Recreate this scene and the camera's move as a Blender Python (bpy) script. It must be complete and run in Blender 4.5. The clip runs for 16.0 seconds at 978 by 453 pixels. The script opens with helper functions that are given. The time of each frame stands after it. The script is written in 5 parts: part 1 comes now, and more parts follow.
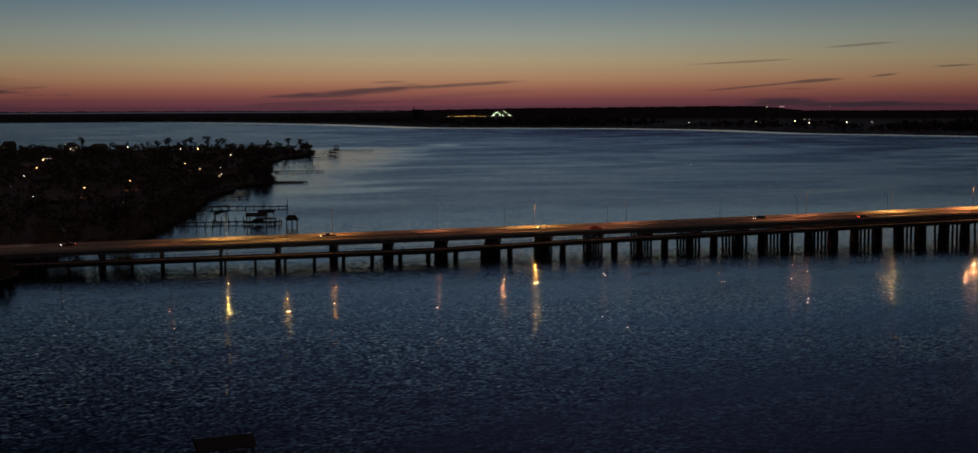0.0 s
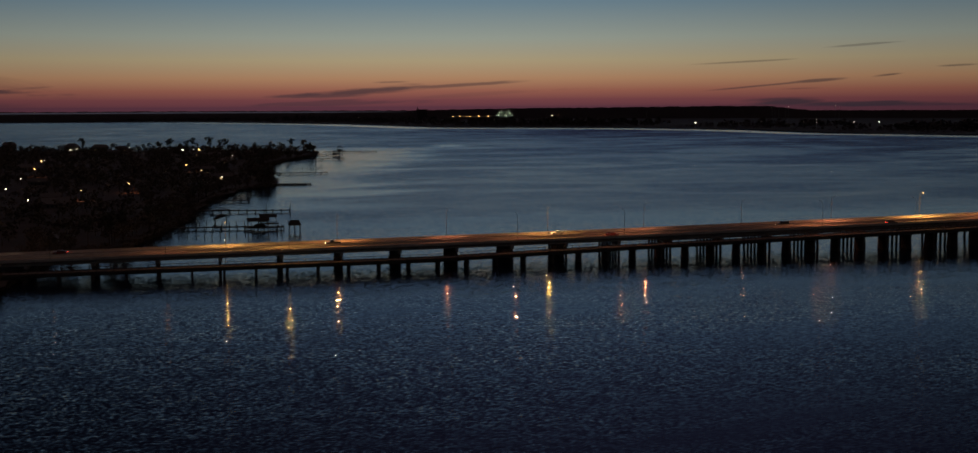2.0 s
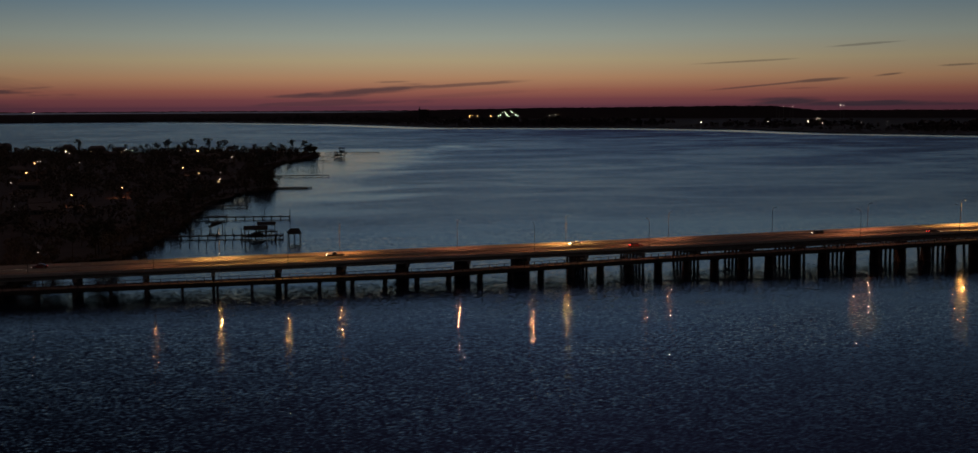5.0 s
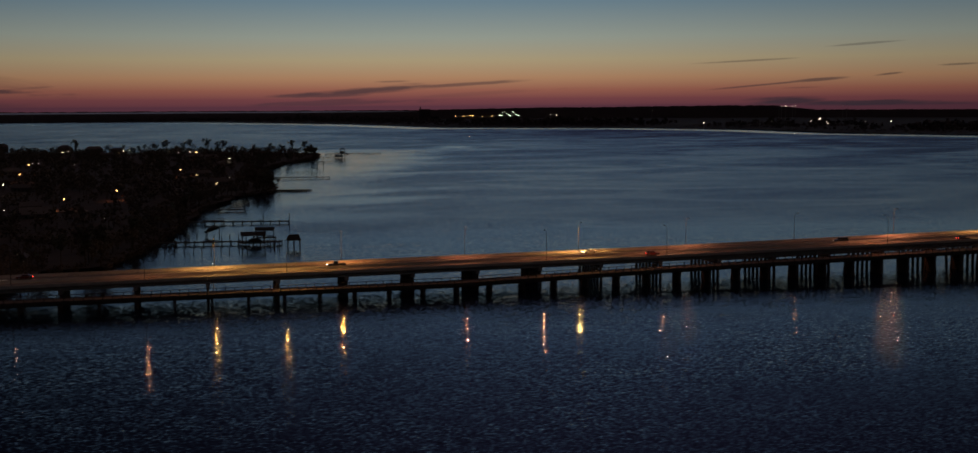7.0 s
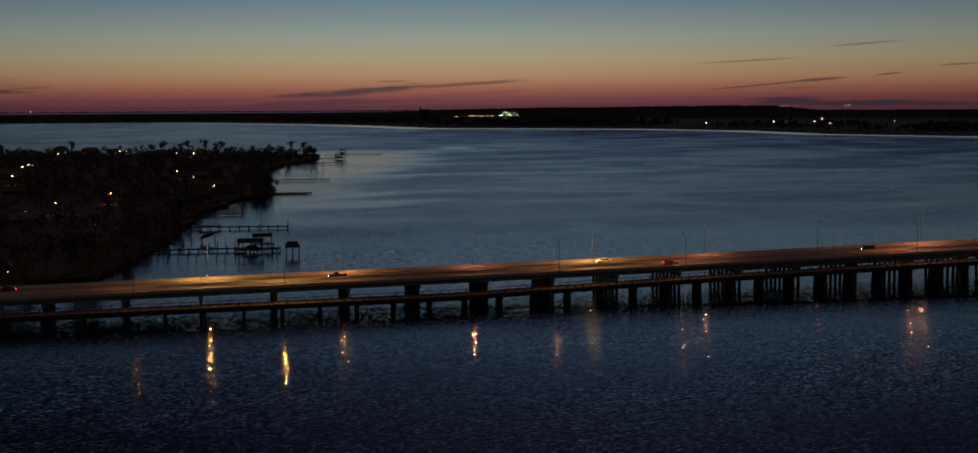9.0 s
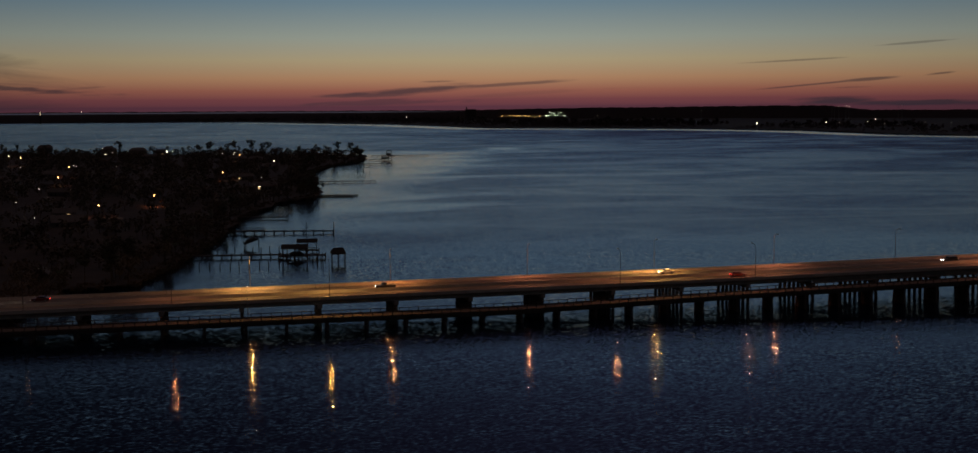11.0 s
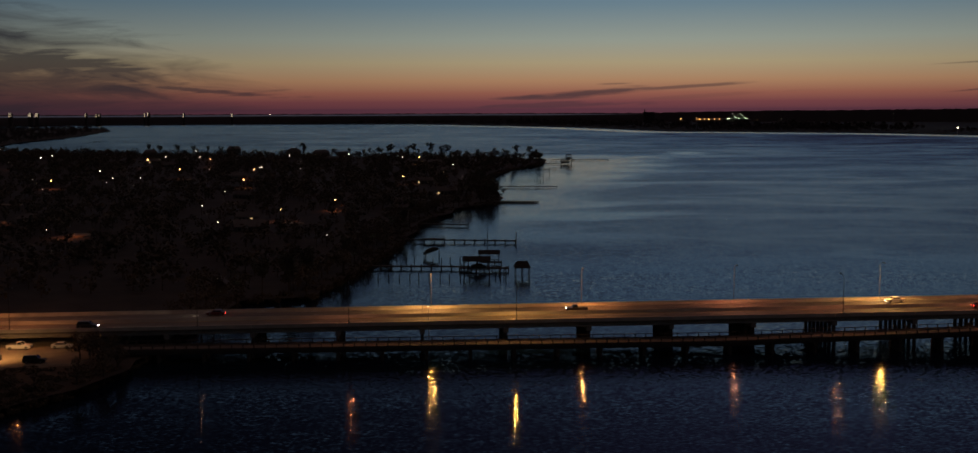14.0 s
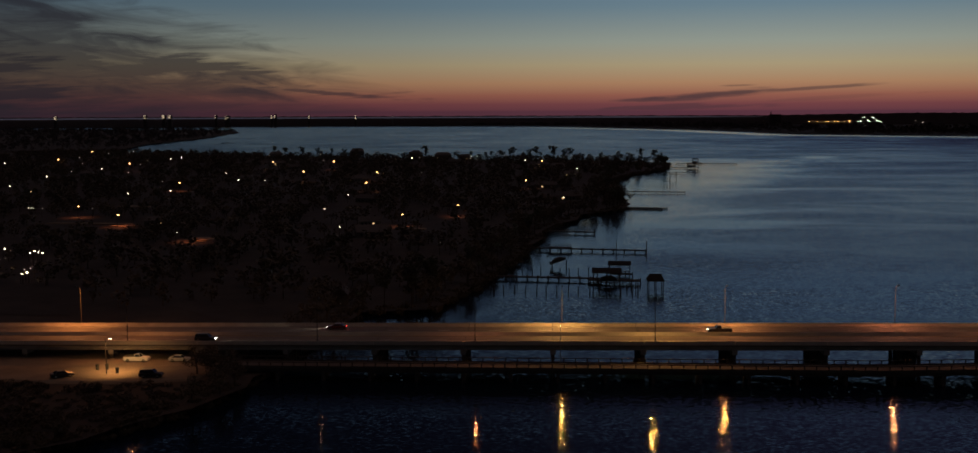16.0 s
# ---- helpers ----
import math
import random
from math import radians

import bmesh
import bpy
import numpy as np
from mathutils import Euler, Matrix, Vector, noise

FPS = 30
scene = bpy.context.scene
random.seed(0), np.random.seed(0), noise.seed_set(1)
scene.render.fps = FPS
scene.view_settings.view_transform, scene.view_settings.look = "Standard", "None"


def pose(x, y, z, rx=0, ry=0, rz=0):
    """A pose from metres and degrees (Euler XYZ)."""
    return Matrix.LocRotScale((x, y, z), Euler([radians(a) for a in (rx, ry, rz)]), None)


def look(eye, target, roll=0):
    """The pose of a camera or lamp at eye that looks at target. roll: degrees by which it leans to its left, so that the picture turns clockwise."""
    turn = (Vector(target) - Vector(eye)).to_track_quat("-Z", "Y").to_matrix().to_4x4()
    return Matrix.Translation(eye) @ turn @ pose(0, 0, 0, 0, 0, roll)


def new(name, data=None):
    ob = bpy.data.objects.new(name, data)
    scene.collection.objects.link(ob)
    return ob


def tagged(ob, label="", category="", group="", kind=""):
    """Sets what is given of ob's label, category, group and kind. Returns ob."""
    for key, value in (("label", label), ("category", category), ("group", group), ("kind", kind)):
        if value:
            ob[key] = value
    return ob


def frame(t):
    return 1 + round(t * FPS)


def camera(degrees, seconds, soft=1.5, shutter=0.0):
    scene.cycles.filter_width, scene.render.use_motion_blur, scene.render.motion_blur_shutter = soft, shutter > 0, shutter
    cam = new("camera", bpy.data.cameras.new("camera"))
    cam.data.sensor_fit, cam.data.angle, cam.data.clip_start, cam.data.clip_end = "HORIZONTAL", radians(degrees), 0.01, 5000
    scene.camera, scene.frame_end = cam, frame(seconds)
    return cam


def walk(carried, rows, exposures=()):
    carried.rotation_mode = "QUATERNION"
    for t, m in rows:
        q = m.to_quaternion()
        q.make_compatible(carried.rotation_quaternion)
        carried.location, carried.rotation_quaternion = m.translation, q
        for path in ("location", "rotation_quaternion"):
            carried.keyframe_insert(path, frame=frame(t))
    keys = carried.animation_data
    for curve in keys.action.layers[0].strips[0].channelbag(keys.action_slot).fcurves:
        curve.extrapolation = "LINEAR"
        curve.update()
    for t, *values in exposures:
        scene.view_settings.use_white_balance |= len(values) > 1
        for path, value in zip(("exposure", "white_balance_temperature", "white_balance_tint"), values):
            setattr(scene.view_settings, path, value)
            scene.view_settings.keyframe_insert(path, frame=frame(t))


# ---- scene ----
# camera: seconds, x, y, z, yaw, pitch, roll
cam = camera(46.84, 16.0)
PATH = [
    (0.0, 1.91, -405.74, 54.48, -14.532, -6.067, -0.217),
    (0.5, 2.40, -400.87, 54.57, -14.448, -6.063, -0.244),
    (1.0, 2.89, -395.98, 54.66, -14.399, -6.063, -0.248),
    (1.5, 3.37, -391.05, 54.74, -14.378, -6.070, -0.243),
    (2.0, 3.82, -386.07, 54.82, -14.361, -6.071, -0.247),
    (2.5, 4.29, -381.05, 54.90, -14.336, -6.081, -0.261),
    (3.0, 4.83, -376.03, 55.00, -14.316, -6.071, -0.284),
    (3.5, 5.35, -371.02, 55.08, -14.312, -6.081, -0.290),
    (4.0, 5.88, -366.03, 55.17, -14.306, -6.076, -0.269),
    (6.5, 8.38, -341.74, 55.79, -14.273, -6.100, -0.309),
    (7.0, 8.84, -336.89, 55.92, -14.282, -6.103, -0.302),
    (7.5, 9.29, -332.04, 56.04, -14.292, -6.108, -0.298),
    (8.0, 9.74, -327.20, 56.17, -14.300, -6.104, -0.297),
    (9.6, 11.36, -311.64, 56.54, -14.300, -6.108, -0.303),
    (10.0, 11.75, -307.75, 56.63, -14.090, -6.110, -0.309),
    (10.3, 12.02, -304.83, 56.69, -13.660, -6.111, -0.312),
    (10.5, 12.19, -302.89, 56.74, -13.280, -6.111, -0.314),
    (11.0, 12.41, -298.03, 56.83, -11.999, -6.097, -0.297),
    (11.5, 12.49, -293.17, 56.95, -10.561, -6.081, -0.287),
    (12.0, 12.45, -288.32, 57.10, -9.096, -6.063, -0.275),
    (12.5, 12.28, -283.51, 57.25, -7.598, -6.035, -0.256),
    (13.0, 12.00, -278.74, 57.39, -6.075, -6.002, -0.244),
    (13.5, 11.60, -274.03, 57.51, -4.660, -5.977, -0.227),
    (14.0, 11.07, -269.33, 57.64, -3.149, -5.942, -0.214),
    (14.5, 10.42, -264.65, 57.78, -1.624, -5.908, -0.186),
    (15.0, 9.65, -260.00, 57.94, -0.114, -5.875, -0.185),
    (15.5, 8.85, -255.41, 58.10, 1.394, -5.850, -0.189),
    (16.0, 7.99, -250.84, 58.25, 2.907, -5.821, -0.189),
]
walk(cam, [(t, pose(x, y, z, 90 + pitch, 0, yaw) @ pose(0, 0, 0, 0, 0, roll)) for t, x, y, z, yaw, pitch, roll in PATH])

# ---- world: dusk sky with a glow low in the west, thin cloud streaks and a bank ----
world = bpy.data.worlds.new("dusk_sky")
scene.world = world
world.use_nodes = True
wn, wl = world.node_tree.nodes, world.node_tree.links
wn.clear()


def wmath(op, a, b=None, c=None, clamp=False):
    n = wn.new("ShaderNodeMath")
    n.operation, n.use_clamp = op, clamp
    for k, v in enumerate((a, b, c)):
        if v is None:
            continue
        if isinstance(v, (int, float)):
            n.inputs[k].default_value = v
        else:
            wl.new(v, n.inputs[k])
    return n.outputs[0]


wtc = wn.new("ShaderNodeTexCoord")
wsep = wn.new("ShaderNodeSeparateXYZ")
wl.new(wtc.outputs["Generated"], wsep.inputs[0])
EL = wmath("MULTIPLY", wmath("ARCSINE", wsep.outputs[2]), 57.29578)
AZ = wmath("MULTIPLY", wmath("ARCTAN2", wsep.outputs[0], wsep.outputs[1]), 57.29578)
wramp = wn.new("ShaderNodeValToRGB")
wl.new(wmath("POWER", wmath("DIVIDE", wmath("MAXIMUM", EL, 0.0), 90.0), 0.5, clamp=True), wramp.inputs[0])
SKY = [
    (0.0, (0.085, 0.030, 0.044)),
    (0.35, (0.150, 0.047, 0.052)),
    (0.8, (0.255, 0.095, 0.066)),
    (1.4, (0.350, 0.190, 0.104)),
    (2.3, (0.345, 0.278, 0.168)),
    (3.4, (0.258, 0.282, 0.240)),
    (5.2, (0.126, 0.192, 0.236)),
    (7.0, (0.103, 0.165, 0.226)),
    (9.0, (0.070, 0.124, 0.208)),
    (16.0, (0.029, 0.031, 0.074)),
    (30.0, (0.018, 0.016, 0.033)),
    (60.0, (0.180, 0.118, 0.112)),
    (90.0, (0.215, 0.136, 0.128)),
]
els = wramp.color_ramp.elements
while len(els) < len(SKY):
    els.new(0.5)
for e, (deg, col) in zip(els, SKY):
    e.position, e.color = (deg / 90.0) ** 0.5, (*col, 1)

wcomb = wn.new("ShaderNodeCombineXYZ")
wl.new(wmath("MULTIPLY", AZ, 0.22), wcomb.inputs[0])
wl.new(wmath("MULTIPLY", wmath("SUBTRACT", EL, wmath("MULTIPLY", AZ, 0.06)), 2.6), wcomb.inputs[1])
wnoise = wn.new("ShaderNodeTexNoise")
wnoise.inputs["Scale"].default_value, wnoise.inputs["Detail"].default_value = 1.0, 6.0
wnoise.inputs["Roughness"].default_value = 0.58
wl.new(wcomb.outputs[0], wnoise.inputs["Vector"])
WN = wmath("SUBTRACT", wnoise.outputs[0], 0.5)


wpos = wn.new("ShaderNodeCombineXYZ")
wl.new(AZ, wpos.inputs[0])
wl.new(EL, wpos.inputs[1])


def streak(az, el, slope, half_w, half_h, dens, ragged):
    """A long soft ellipse of cloud with ragged edges, by compass bearing and elevation in degrees."""
    mp = wn.new("ShaderNodeMapping")
    mp.vector_type = "TEXTURE"
    mp.inputs["Location"].default_value = (az, el, 0)
    mp.inputs["Rotation"].default_value = (0, 0, math.atan(slope))
    mp.inputs["Scale"].default_value = (half_w, half_h, 1)
    wl.new(wpos.outputs[0], mp.inputs["Vector"])
    ln = wn.new("ShaderNodeVectorMath")
    ln.operation = "LENGTH"
    wl.new(mp.outputs[0], ln.inputs[0])
    m = wmath("MULTIPLY_ADD", WN, ragged, wmath("SUBTRACT", 1.0, ln.outputs["Value"]))
    return wmath("MULTIPLY", wmath("MULTIPLY", m, 1.9, clamp=True), dens)


clouds = None
for args in (
    (8.2, 0.78, 0.061, 4.8, 0.20, 0.72, 2.4),
    (12.4, 1.04, 0.061, 4.2, 0.11, 0.55, 2.4),
    (5.8, 0.58, 0.03, 2.8, 0.15, 0.60, 2.4),
    (14.0, 0.62, 0.045, 5.0, 0.09, 0.14, 3.5),
    (6.5, 0.20, 0.02, 5.0, 0.14, 0.40, 3.0),
    (9.4, 1.24, 0.02, 0.9, 0.05, 0.40, 2.0),
    (28.4, 1.00, 0.086, 3.4, 0.055, 0.58, 2.0),
    (30.4, 1.18, 0.080, 1.5, 0.095, 0.62, 2.2),
    (33.8, 1.43, 0.110, 0.9, 0.075, 0.60, 2.0),
    (29.6, 0.80, 0.03, 1.3, 0.05, 0.35, 2.0),
    (36.6, 1.82, 0.03, 1.1, 0.055, 0.50, 2.0),
    (27.1, 2.13, 0.044, 2.6, 0.060, 0.42, 2.0),
    (32.8, 2.88, 0.06, 2.0, 0.055, 0.36, 2.0),
    (29.0, 0.16, 0.0, 2.0, 0.26, 0.75, 2.0),
    (33.0, 0.05, 0.0, 5.5, 0.16, 0.75, 2.0),
    (-24.0, 0.5, -0.02, 17.0, 0.75, 0.62, 1.0),
    (-37.0, 2.9, -0.13, 25.0, 4.4, 0.93, 0.8),
    (-25.0, 1.55, -0.055, 16.0, 0.85, 0.72, 2.6),
    (-24.0, 2.60, -0.13, 9.5, 0.95, 0.80, 2.8),
    (-30.0, 4.2, -0.10, 12.0, 1.1, 0.75, 4.0),
    (-11.6, 1.00, -0.085, 3.8, 0.17, 0.70, 3.4),
    (-16.5, 1.75, -0.10, 5.0, 0.40, 0.72, 3.4),
    (-31.0, 2.6, -0.12, 20.0, 5.0, 0.78, 1.2),
    (-17.8, 2.35, -0.12, 5.2, 0.75, 0.80, 2.6),
    (-21.0, 1.00, -0.03, 9.0, 0.50, 0.66, 2.4),
    (-26.0, 3.30, -0.10, 6.5, 0.95, 0.80, 2.4),
):
    s = streak(*args)
    clouds = s if clouds is None else wmath("MAXIMUM", clouds, s)
# the bank in the south-west, sloping down towards the glow
line = wmath("SUBTRACT", wmath("MULTIPLY_ADD", AZ, -0.43, -3.6), EL)
bcomb = wn.new("ShaderNodeCombineXYZ")
wl.new(wmath("MULTIPLY", AZ, 0.17), bcomb.inputs[0])
wl.new(wmath("MULTIPLY", wmath("MULTIPLY_ADD", AZ, 0.10, EL), 0.95), bcomb.inputs[1])
bnoise = wn.new("ShaderNodeTexNoise")
bnoise.inputs["Scale"].default_value, bnoise.inputs["Detail"].default_value = 1.0, 7.0
bnoise.inputs["Roughness"].default_value, bnoise.inputs["Distortion"].default_value = 0.62, 0.8
wl.new(bcomb.outputs[0], bnoise.inputs["Vector"])
BN = wmath("SUBTRACT", bnoise.outputs[0], 0.5)
bank_m = wmath("MULTIPLY_ADD", BN, 2.3, wmath("MULTIPLY_ADD", line, 0.30, 0.30), clamp=True)
bank_m = wmath("MULTIPLY", bank_m, wmath("MULTIPLY_ADD", BN, 1.1, 0.86, clamp=True))
bank_m = wmath("MULTIPLY", bank_m, wmath("MULTIPLY_ADD", EL, 0.75, 0.28, clamp=True))
clouds = wmath("MAXIMUM", clouds, wmath("MULTIPLY", bank_m, 0.88))
wmix = wn.new("ShaderNodeMix")
wmix.data_type = "RGBA"
wl.new(clouds, wmix.inputs["Factor"])
wl.new(wramp.outputs[0], wmix.inputs["A"])
wmix.inputs["B"].default_value = (0.026, 0.0235, 0.033, 1)
# the glow is centred in the west-north-west and fades round the compass
side = wmath("COSINE", wmath("MULTIPLY", wmath("SUBTRACT", AZ, 16.0), 0.0174533))
wbg = wn.new("ShaderNodeBackground")
wl.new(wmix.outputs["Result"], wbg.inputs[0])
gap = wmath("DIVIDE", wmath("SUBTRACT", AZ, 11.5), 22.5)
lobe = wmath("POWER", 2.71828, wmath("MULTIPLY", wmath("MULTIPLY", gap, gap), -1.0))
gap2 = wmath("DIVIDE", wmath("SUBTRACT", AZ, 24.0), 23.0)
lobe2 = wmath("POWER", 2.71828, wmath("MULTIPLY", wmath("MULTIPLY", gap2, gap2), -1.0))
high = wmath("MULTIPLY", wmath("DIVIDE", wmath("SUBTRACT", EL, 7.0), 7.0, clamp=True), wmath("SUBTRACT", 1.0, wmath("DIVIDE", wmath("SUBTRACT", EL, 20.0), 20.0, clamp=True)))
fade = wmath("SUBTRACT", 1.0, wmath("MULTIPLY", wmath("MULTIPLY", high, 0.84), wmath("SUBTRACT", 1.0, lobe2)))
wl.new(wmath("MULTIPLY", fade, wmath("ADD", 0.51, wmath("ADD", wmath("MULTIPLY", side, 0.13), wmath("MULTIPLY", lobe, 0.455)))), wbg.inputs[1])
wout = wn.new("ShaderNodeOutputWorld")
wl.new(wbg.outputs[0], wout.inputs[0])


# ---- materials ----
def material(name, color, rough=0.8, metal=0.0, vary=0.25, scale=1.0, bump=0.3, color2=None, random_tint=0.0, detail=6.0, stretch=None):
    m = bpy.data.materials.new(name)
    m.use_nodes = True
    n, l = m.node_tree.nodes, m.node_tree.links
    b = n["Principled BSDF"]
    b.inputs["Roughness"].default_value, b.inputs["Metallic"].default_value = rough, metal
    geo = n.new("ShaderNodeNewGeometry")
    big, small = n.new("ShaderNodeTexNoise"), n.new("ShaderNodeTexNoise")
    big.inputs["Scale"].default_value, big.inputs["Detail"].default_value = 0.35 * scale, 3.0
    small.inputs["Scale"].default_value, small.inputs["Detail"].default_value = 6.0 * scale, detail
    where = geo.outputs["Position"]
    if stretch:
        mp = n.new("ShaderNodeMapping")
        mp.inputs["Scale"].default_value = stretch
        l.new(where, mp.inputs["Vector"])
        where = mp.outputs[0]
    for t in (big, small):
        l.new(where, t.inputs["Vector"])
    add = n.new("ShaderNodeMath")
    add.operation = "MULTIPLY_ADD"
    l.new(big.outputs[0], add.inputs[0])
    add.inputs[1].default_value = 0.6
    half = n.new("ShaderNodeMath")
    half.operation = "MULTIPLY"
    half.inputs[1].default_value = 0.4
    l.new(small.outputs[0], half.inputs[0])
    l.new(half.outputs[0], add.inputs[2])
    ramp = n.new("ShaderNodeValToRGB")
    c2 = color2 or tuple(c * (1 + vary) for c in color)
    ramp.color_ramp.elements[0].position, ramp.color_ramp.elements[1].position = 0.3, 0.7
    ramp.color_ramp.elements[0].color = (*(c * (1 - vary) for c in color), 1)
    ramp.color_ramp.elements[1].color = (*c2, 1)
    l.new(add.outputs[0], ramp.inputs[0])
    out = ramp.outputs[0]
    if random_tint:
        info = n.new("ShaderNodeObjectInfo")
        hsv = n.new("ShaderNodeHueSaturation")
        val = n.new("ShaderNodeMath")
        val.operation = "MULTIPLY_ADD"
        val.inputs[1].default_value, val.inputs[2].default_value = 2 * random_tint, 1 - random_tint
        l.new(info.outputs["Random"], val.inputs[0])
        l.new(val.outputs[0], hsv.inputs["Value"])
        l.new(out, hsv.inputs["Color"])
        out = hsv.outputs[0]
    l.new(out, b.inputs["Base Color"])
    if bump:
        bm_ = n.new("ShaderNodeBump")
        bm_.inputs["Strength"].default_value, bm_.inputs["Distance"].default_value = bump, 0.05
        l.new(small.outputs[0], bm_.inputs["Height"])
        l.new(bm_.outputs[0], b.inputs["Normal"])
    return m


def glow(name, color, strength):
    m = bpy.data.materials.new(name)
    m.use_nodes = True
    b = m.node_tree.nodes["Principled BSDF"]
    b.inputs["Base Color"].default_value = (*color, 1)
    b.inputs["Emission Color"].default_value = (*color, 1)
    b.inputs["Emission Strength"].default_value = strength
    m.cycles.emission_sampling = "NONE"
    return m


CONCRETE = material("weathered_concrete", (0.30, 0.28, 0.25), 0.85, vary=0.3, random_tint=0.08)
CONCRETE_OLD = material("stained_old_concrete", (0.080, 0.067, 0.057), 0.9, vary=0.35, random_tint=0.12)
PARAPET = material("pale_parapet_concrete", (0.46, 0.43, 0.38), 0.85, vary=0.25, random_tint=0.1)
ROAD = material("worn_road_surface", (0.145, 0.126, 0.108), 0.75, vary=0.55, scale=1.6, bump=0.1, stretch=(0.02, 1.0, 1.0))
PAINT_WHITE = material("road_paint_white", (0.7, 0.7, 0.66), 0.6, vary=0.15)
PAINT_YELLOW = material("road_paint_yellow", (0.62, 0.42, 0.06), 0.6, vary=0.15)
STEEL = material("galvanised_steel", (0.42, 0.42, 0.42), 0.45, 0.8, vary=0.15, bump=0.05)
ALU = material("dull_aluminium", (0.042, 0.036, 0.034), 0.6, 0.0, vary=0.1, bump=0.05)
SANDLOT = material("sandy_gravel", (0.22, 0.17, 0.115), 0.95, vary=0.35, scale=0.6, bump=0.4)
SOIL = material("dark_soil_and_grass", (0.040, 0.030, 0.022), 0.95, vary=0.5, scale=0.25, bump=0.5)
# far ground darkened in its colour to offset the bright overhead sky
FARGROUND = material("darkened_far_ground", (0.013, 0.012, 0.013), 0.95, vary=0.4, scale=0.02, bump=0)
WOOD = material("grey_weathered_timber", (0.075, 0.062, 0.05), 0.85, vary=0.35, scale=1.5, random_tint=0.2)
BARK = material("bark", (0.085, 0.065, 0.05), 0.95, vary=0.35, scale=1.5)
LEAF = material("broadleaf_foliage", (0.095, 0.070, 0.040), 0.7, vary=0.4, scale=0.6, bump=0, random_tint=0.25)
NEEDLE = material("pine_foliage", (0.095, 0.090, 0.058), 0.75, vary=0.4, scale=0.6, bump=0, random_tint=0.25)
PALM = material("palm_foliage", (0.055, 0.075, 0.03), 0.6, vary=0.35, scale=0.6, bump=0)
# lightened, pinkish base colour: air haze painted into the far land
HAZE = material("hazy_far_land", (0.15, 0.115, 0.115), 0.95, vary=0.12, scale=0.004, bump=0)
FARWOOD = material("distant_woodland", (0.060, 0.050, 0.048), 0.95, vary=0.35, scale=0.02, bump=0)
SHINGLE = material("asphalt_shingles", (0.085, 0.075, 0.07), 0.9, vary=0.3, scale=1.5, random_tint=0.3)
TIN = material("corrugated_tin", (0.026, 0.025, 0.025), 1.0, 0.0, vary=0.3, scale=0.8)
SIDING = material("painted_siding", (0.20, 0.18, 0.15), 0.75, vary=0.15, scale=1.0, random_tint=0.35)
GLASS = material("dark_window_glass", (0.02, 0.025, 0.03), 0.08, vary=0.1, bump=0)
RUBBER = material("tyre_rubber", (0.02, 0.02, 0.02), 0.9, vary=0.2)
PLASTIC = material("dark_plastic", (0.04, 0.045, 0.04), 0.6, vary=0.2)
CAR_WHITE = material("white_car_paint", (0.72, 0.72, 0.70), 0.3, vary=0.04, bump=0)
CAR_DARK = material("dark_car_paint", (0.03, 0.032, 0.036), 0.3, 0.3, vary=0.1, bump=0)
CAR_RED = material("maroon_car_paint", (0.16, 0.025, 0.02), 0.3, 0.2, vary=0.1, bump=0)
HEADLIGHT = glow("headlight_glow", (1.0, 0.93, 0.78), 60)
TAILLIGHT = glow("tail_light_glow", (1.0, 0.05, 0.03), 9)
WARM_WINDOW = glow("lit_window", (1.0, 0.62, 0.28), 0.9)
FARWINDOW = glow("distant_lit_window", (1.0, 0.78, 0.52), 0.7)
SODIUM = glow("sodium_bulb", (1.0, 0.46, 0.14), 15)
COOLBULB = glow("cool_white_bulb", (1.0, 0.80, 0.54), 14)
PLANTBULB = glow("plant_flood_bulb", (0.86, 1.0, 0.66), 9)
GABLE_GLOW = glow("lit_gable", (1.0, 0.85, 0.55), 0.16)
FARWATER_GLOW = glow("distant_water_glow", (0.80, 0.78, 1.0), 0.030)
LENS = glow("lamp_lens", (1.0, 0.6, 0.22), 1.5)


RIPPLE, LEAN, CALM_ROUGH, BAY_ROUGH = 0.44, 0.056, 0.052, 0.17


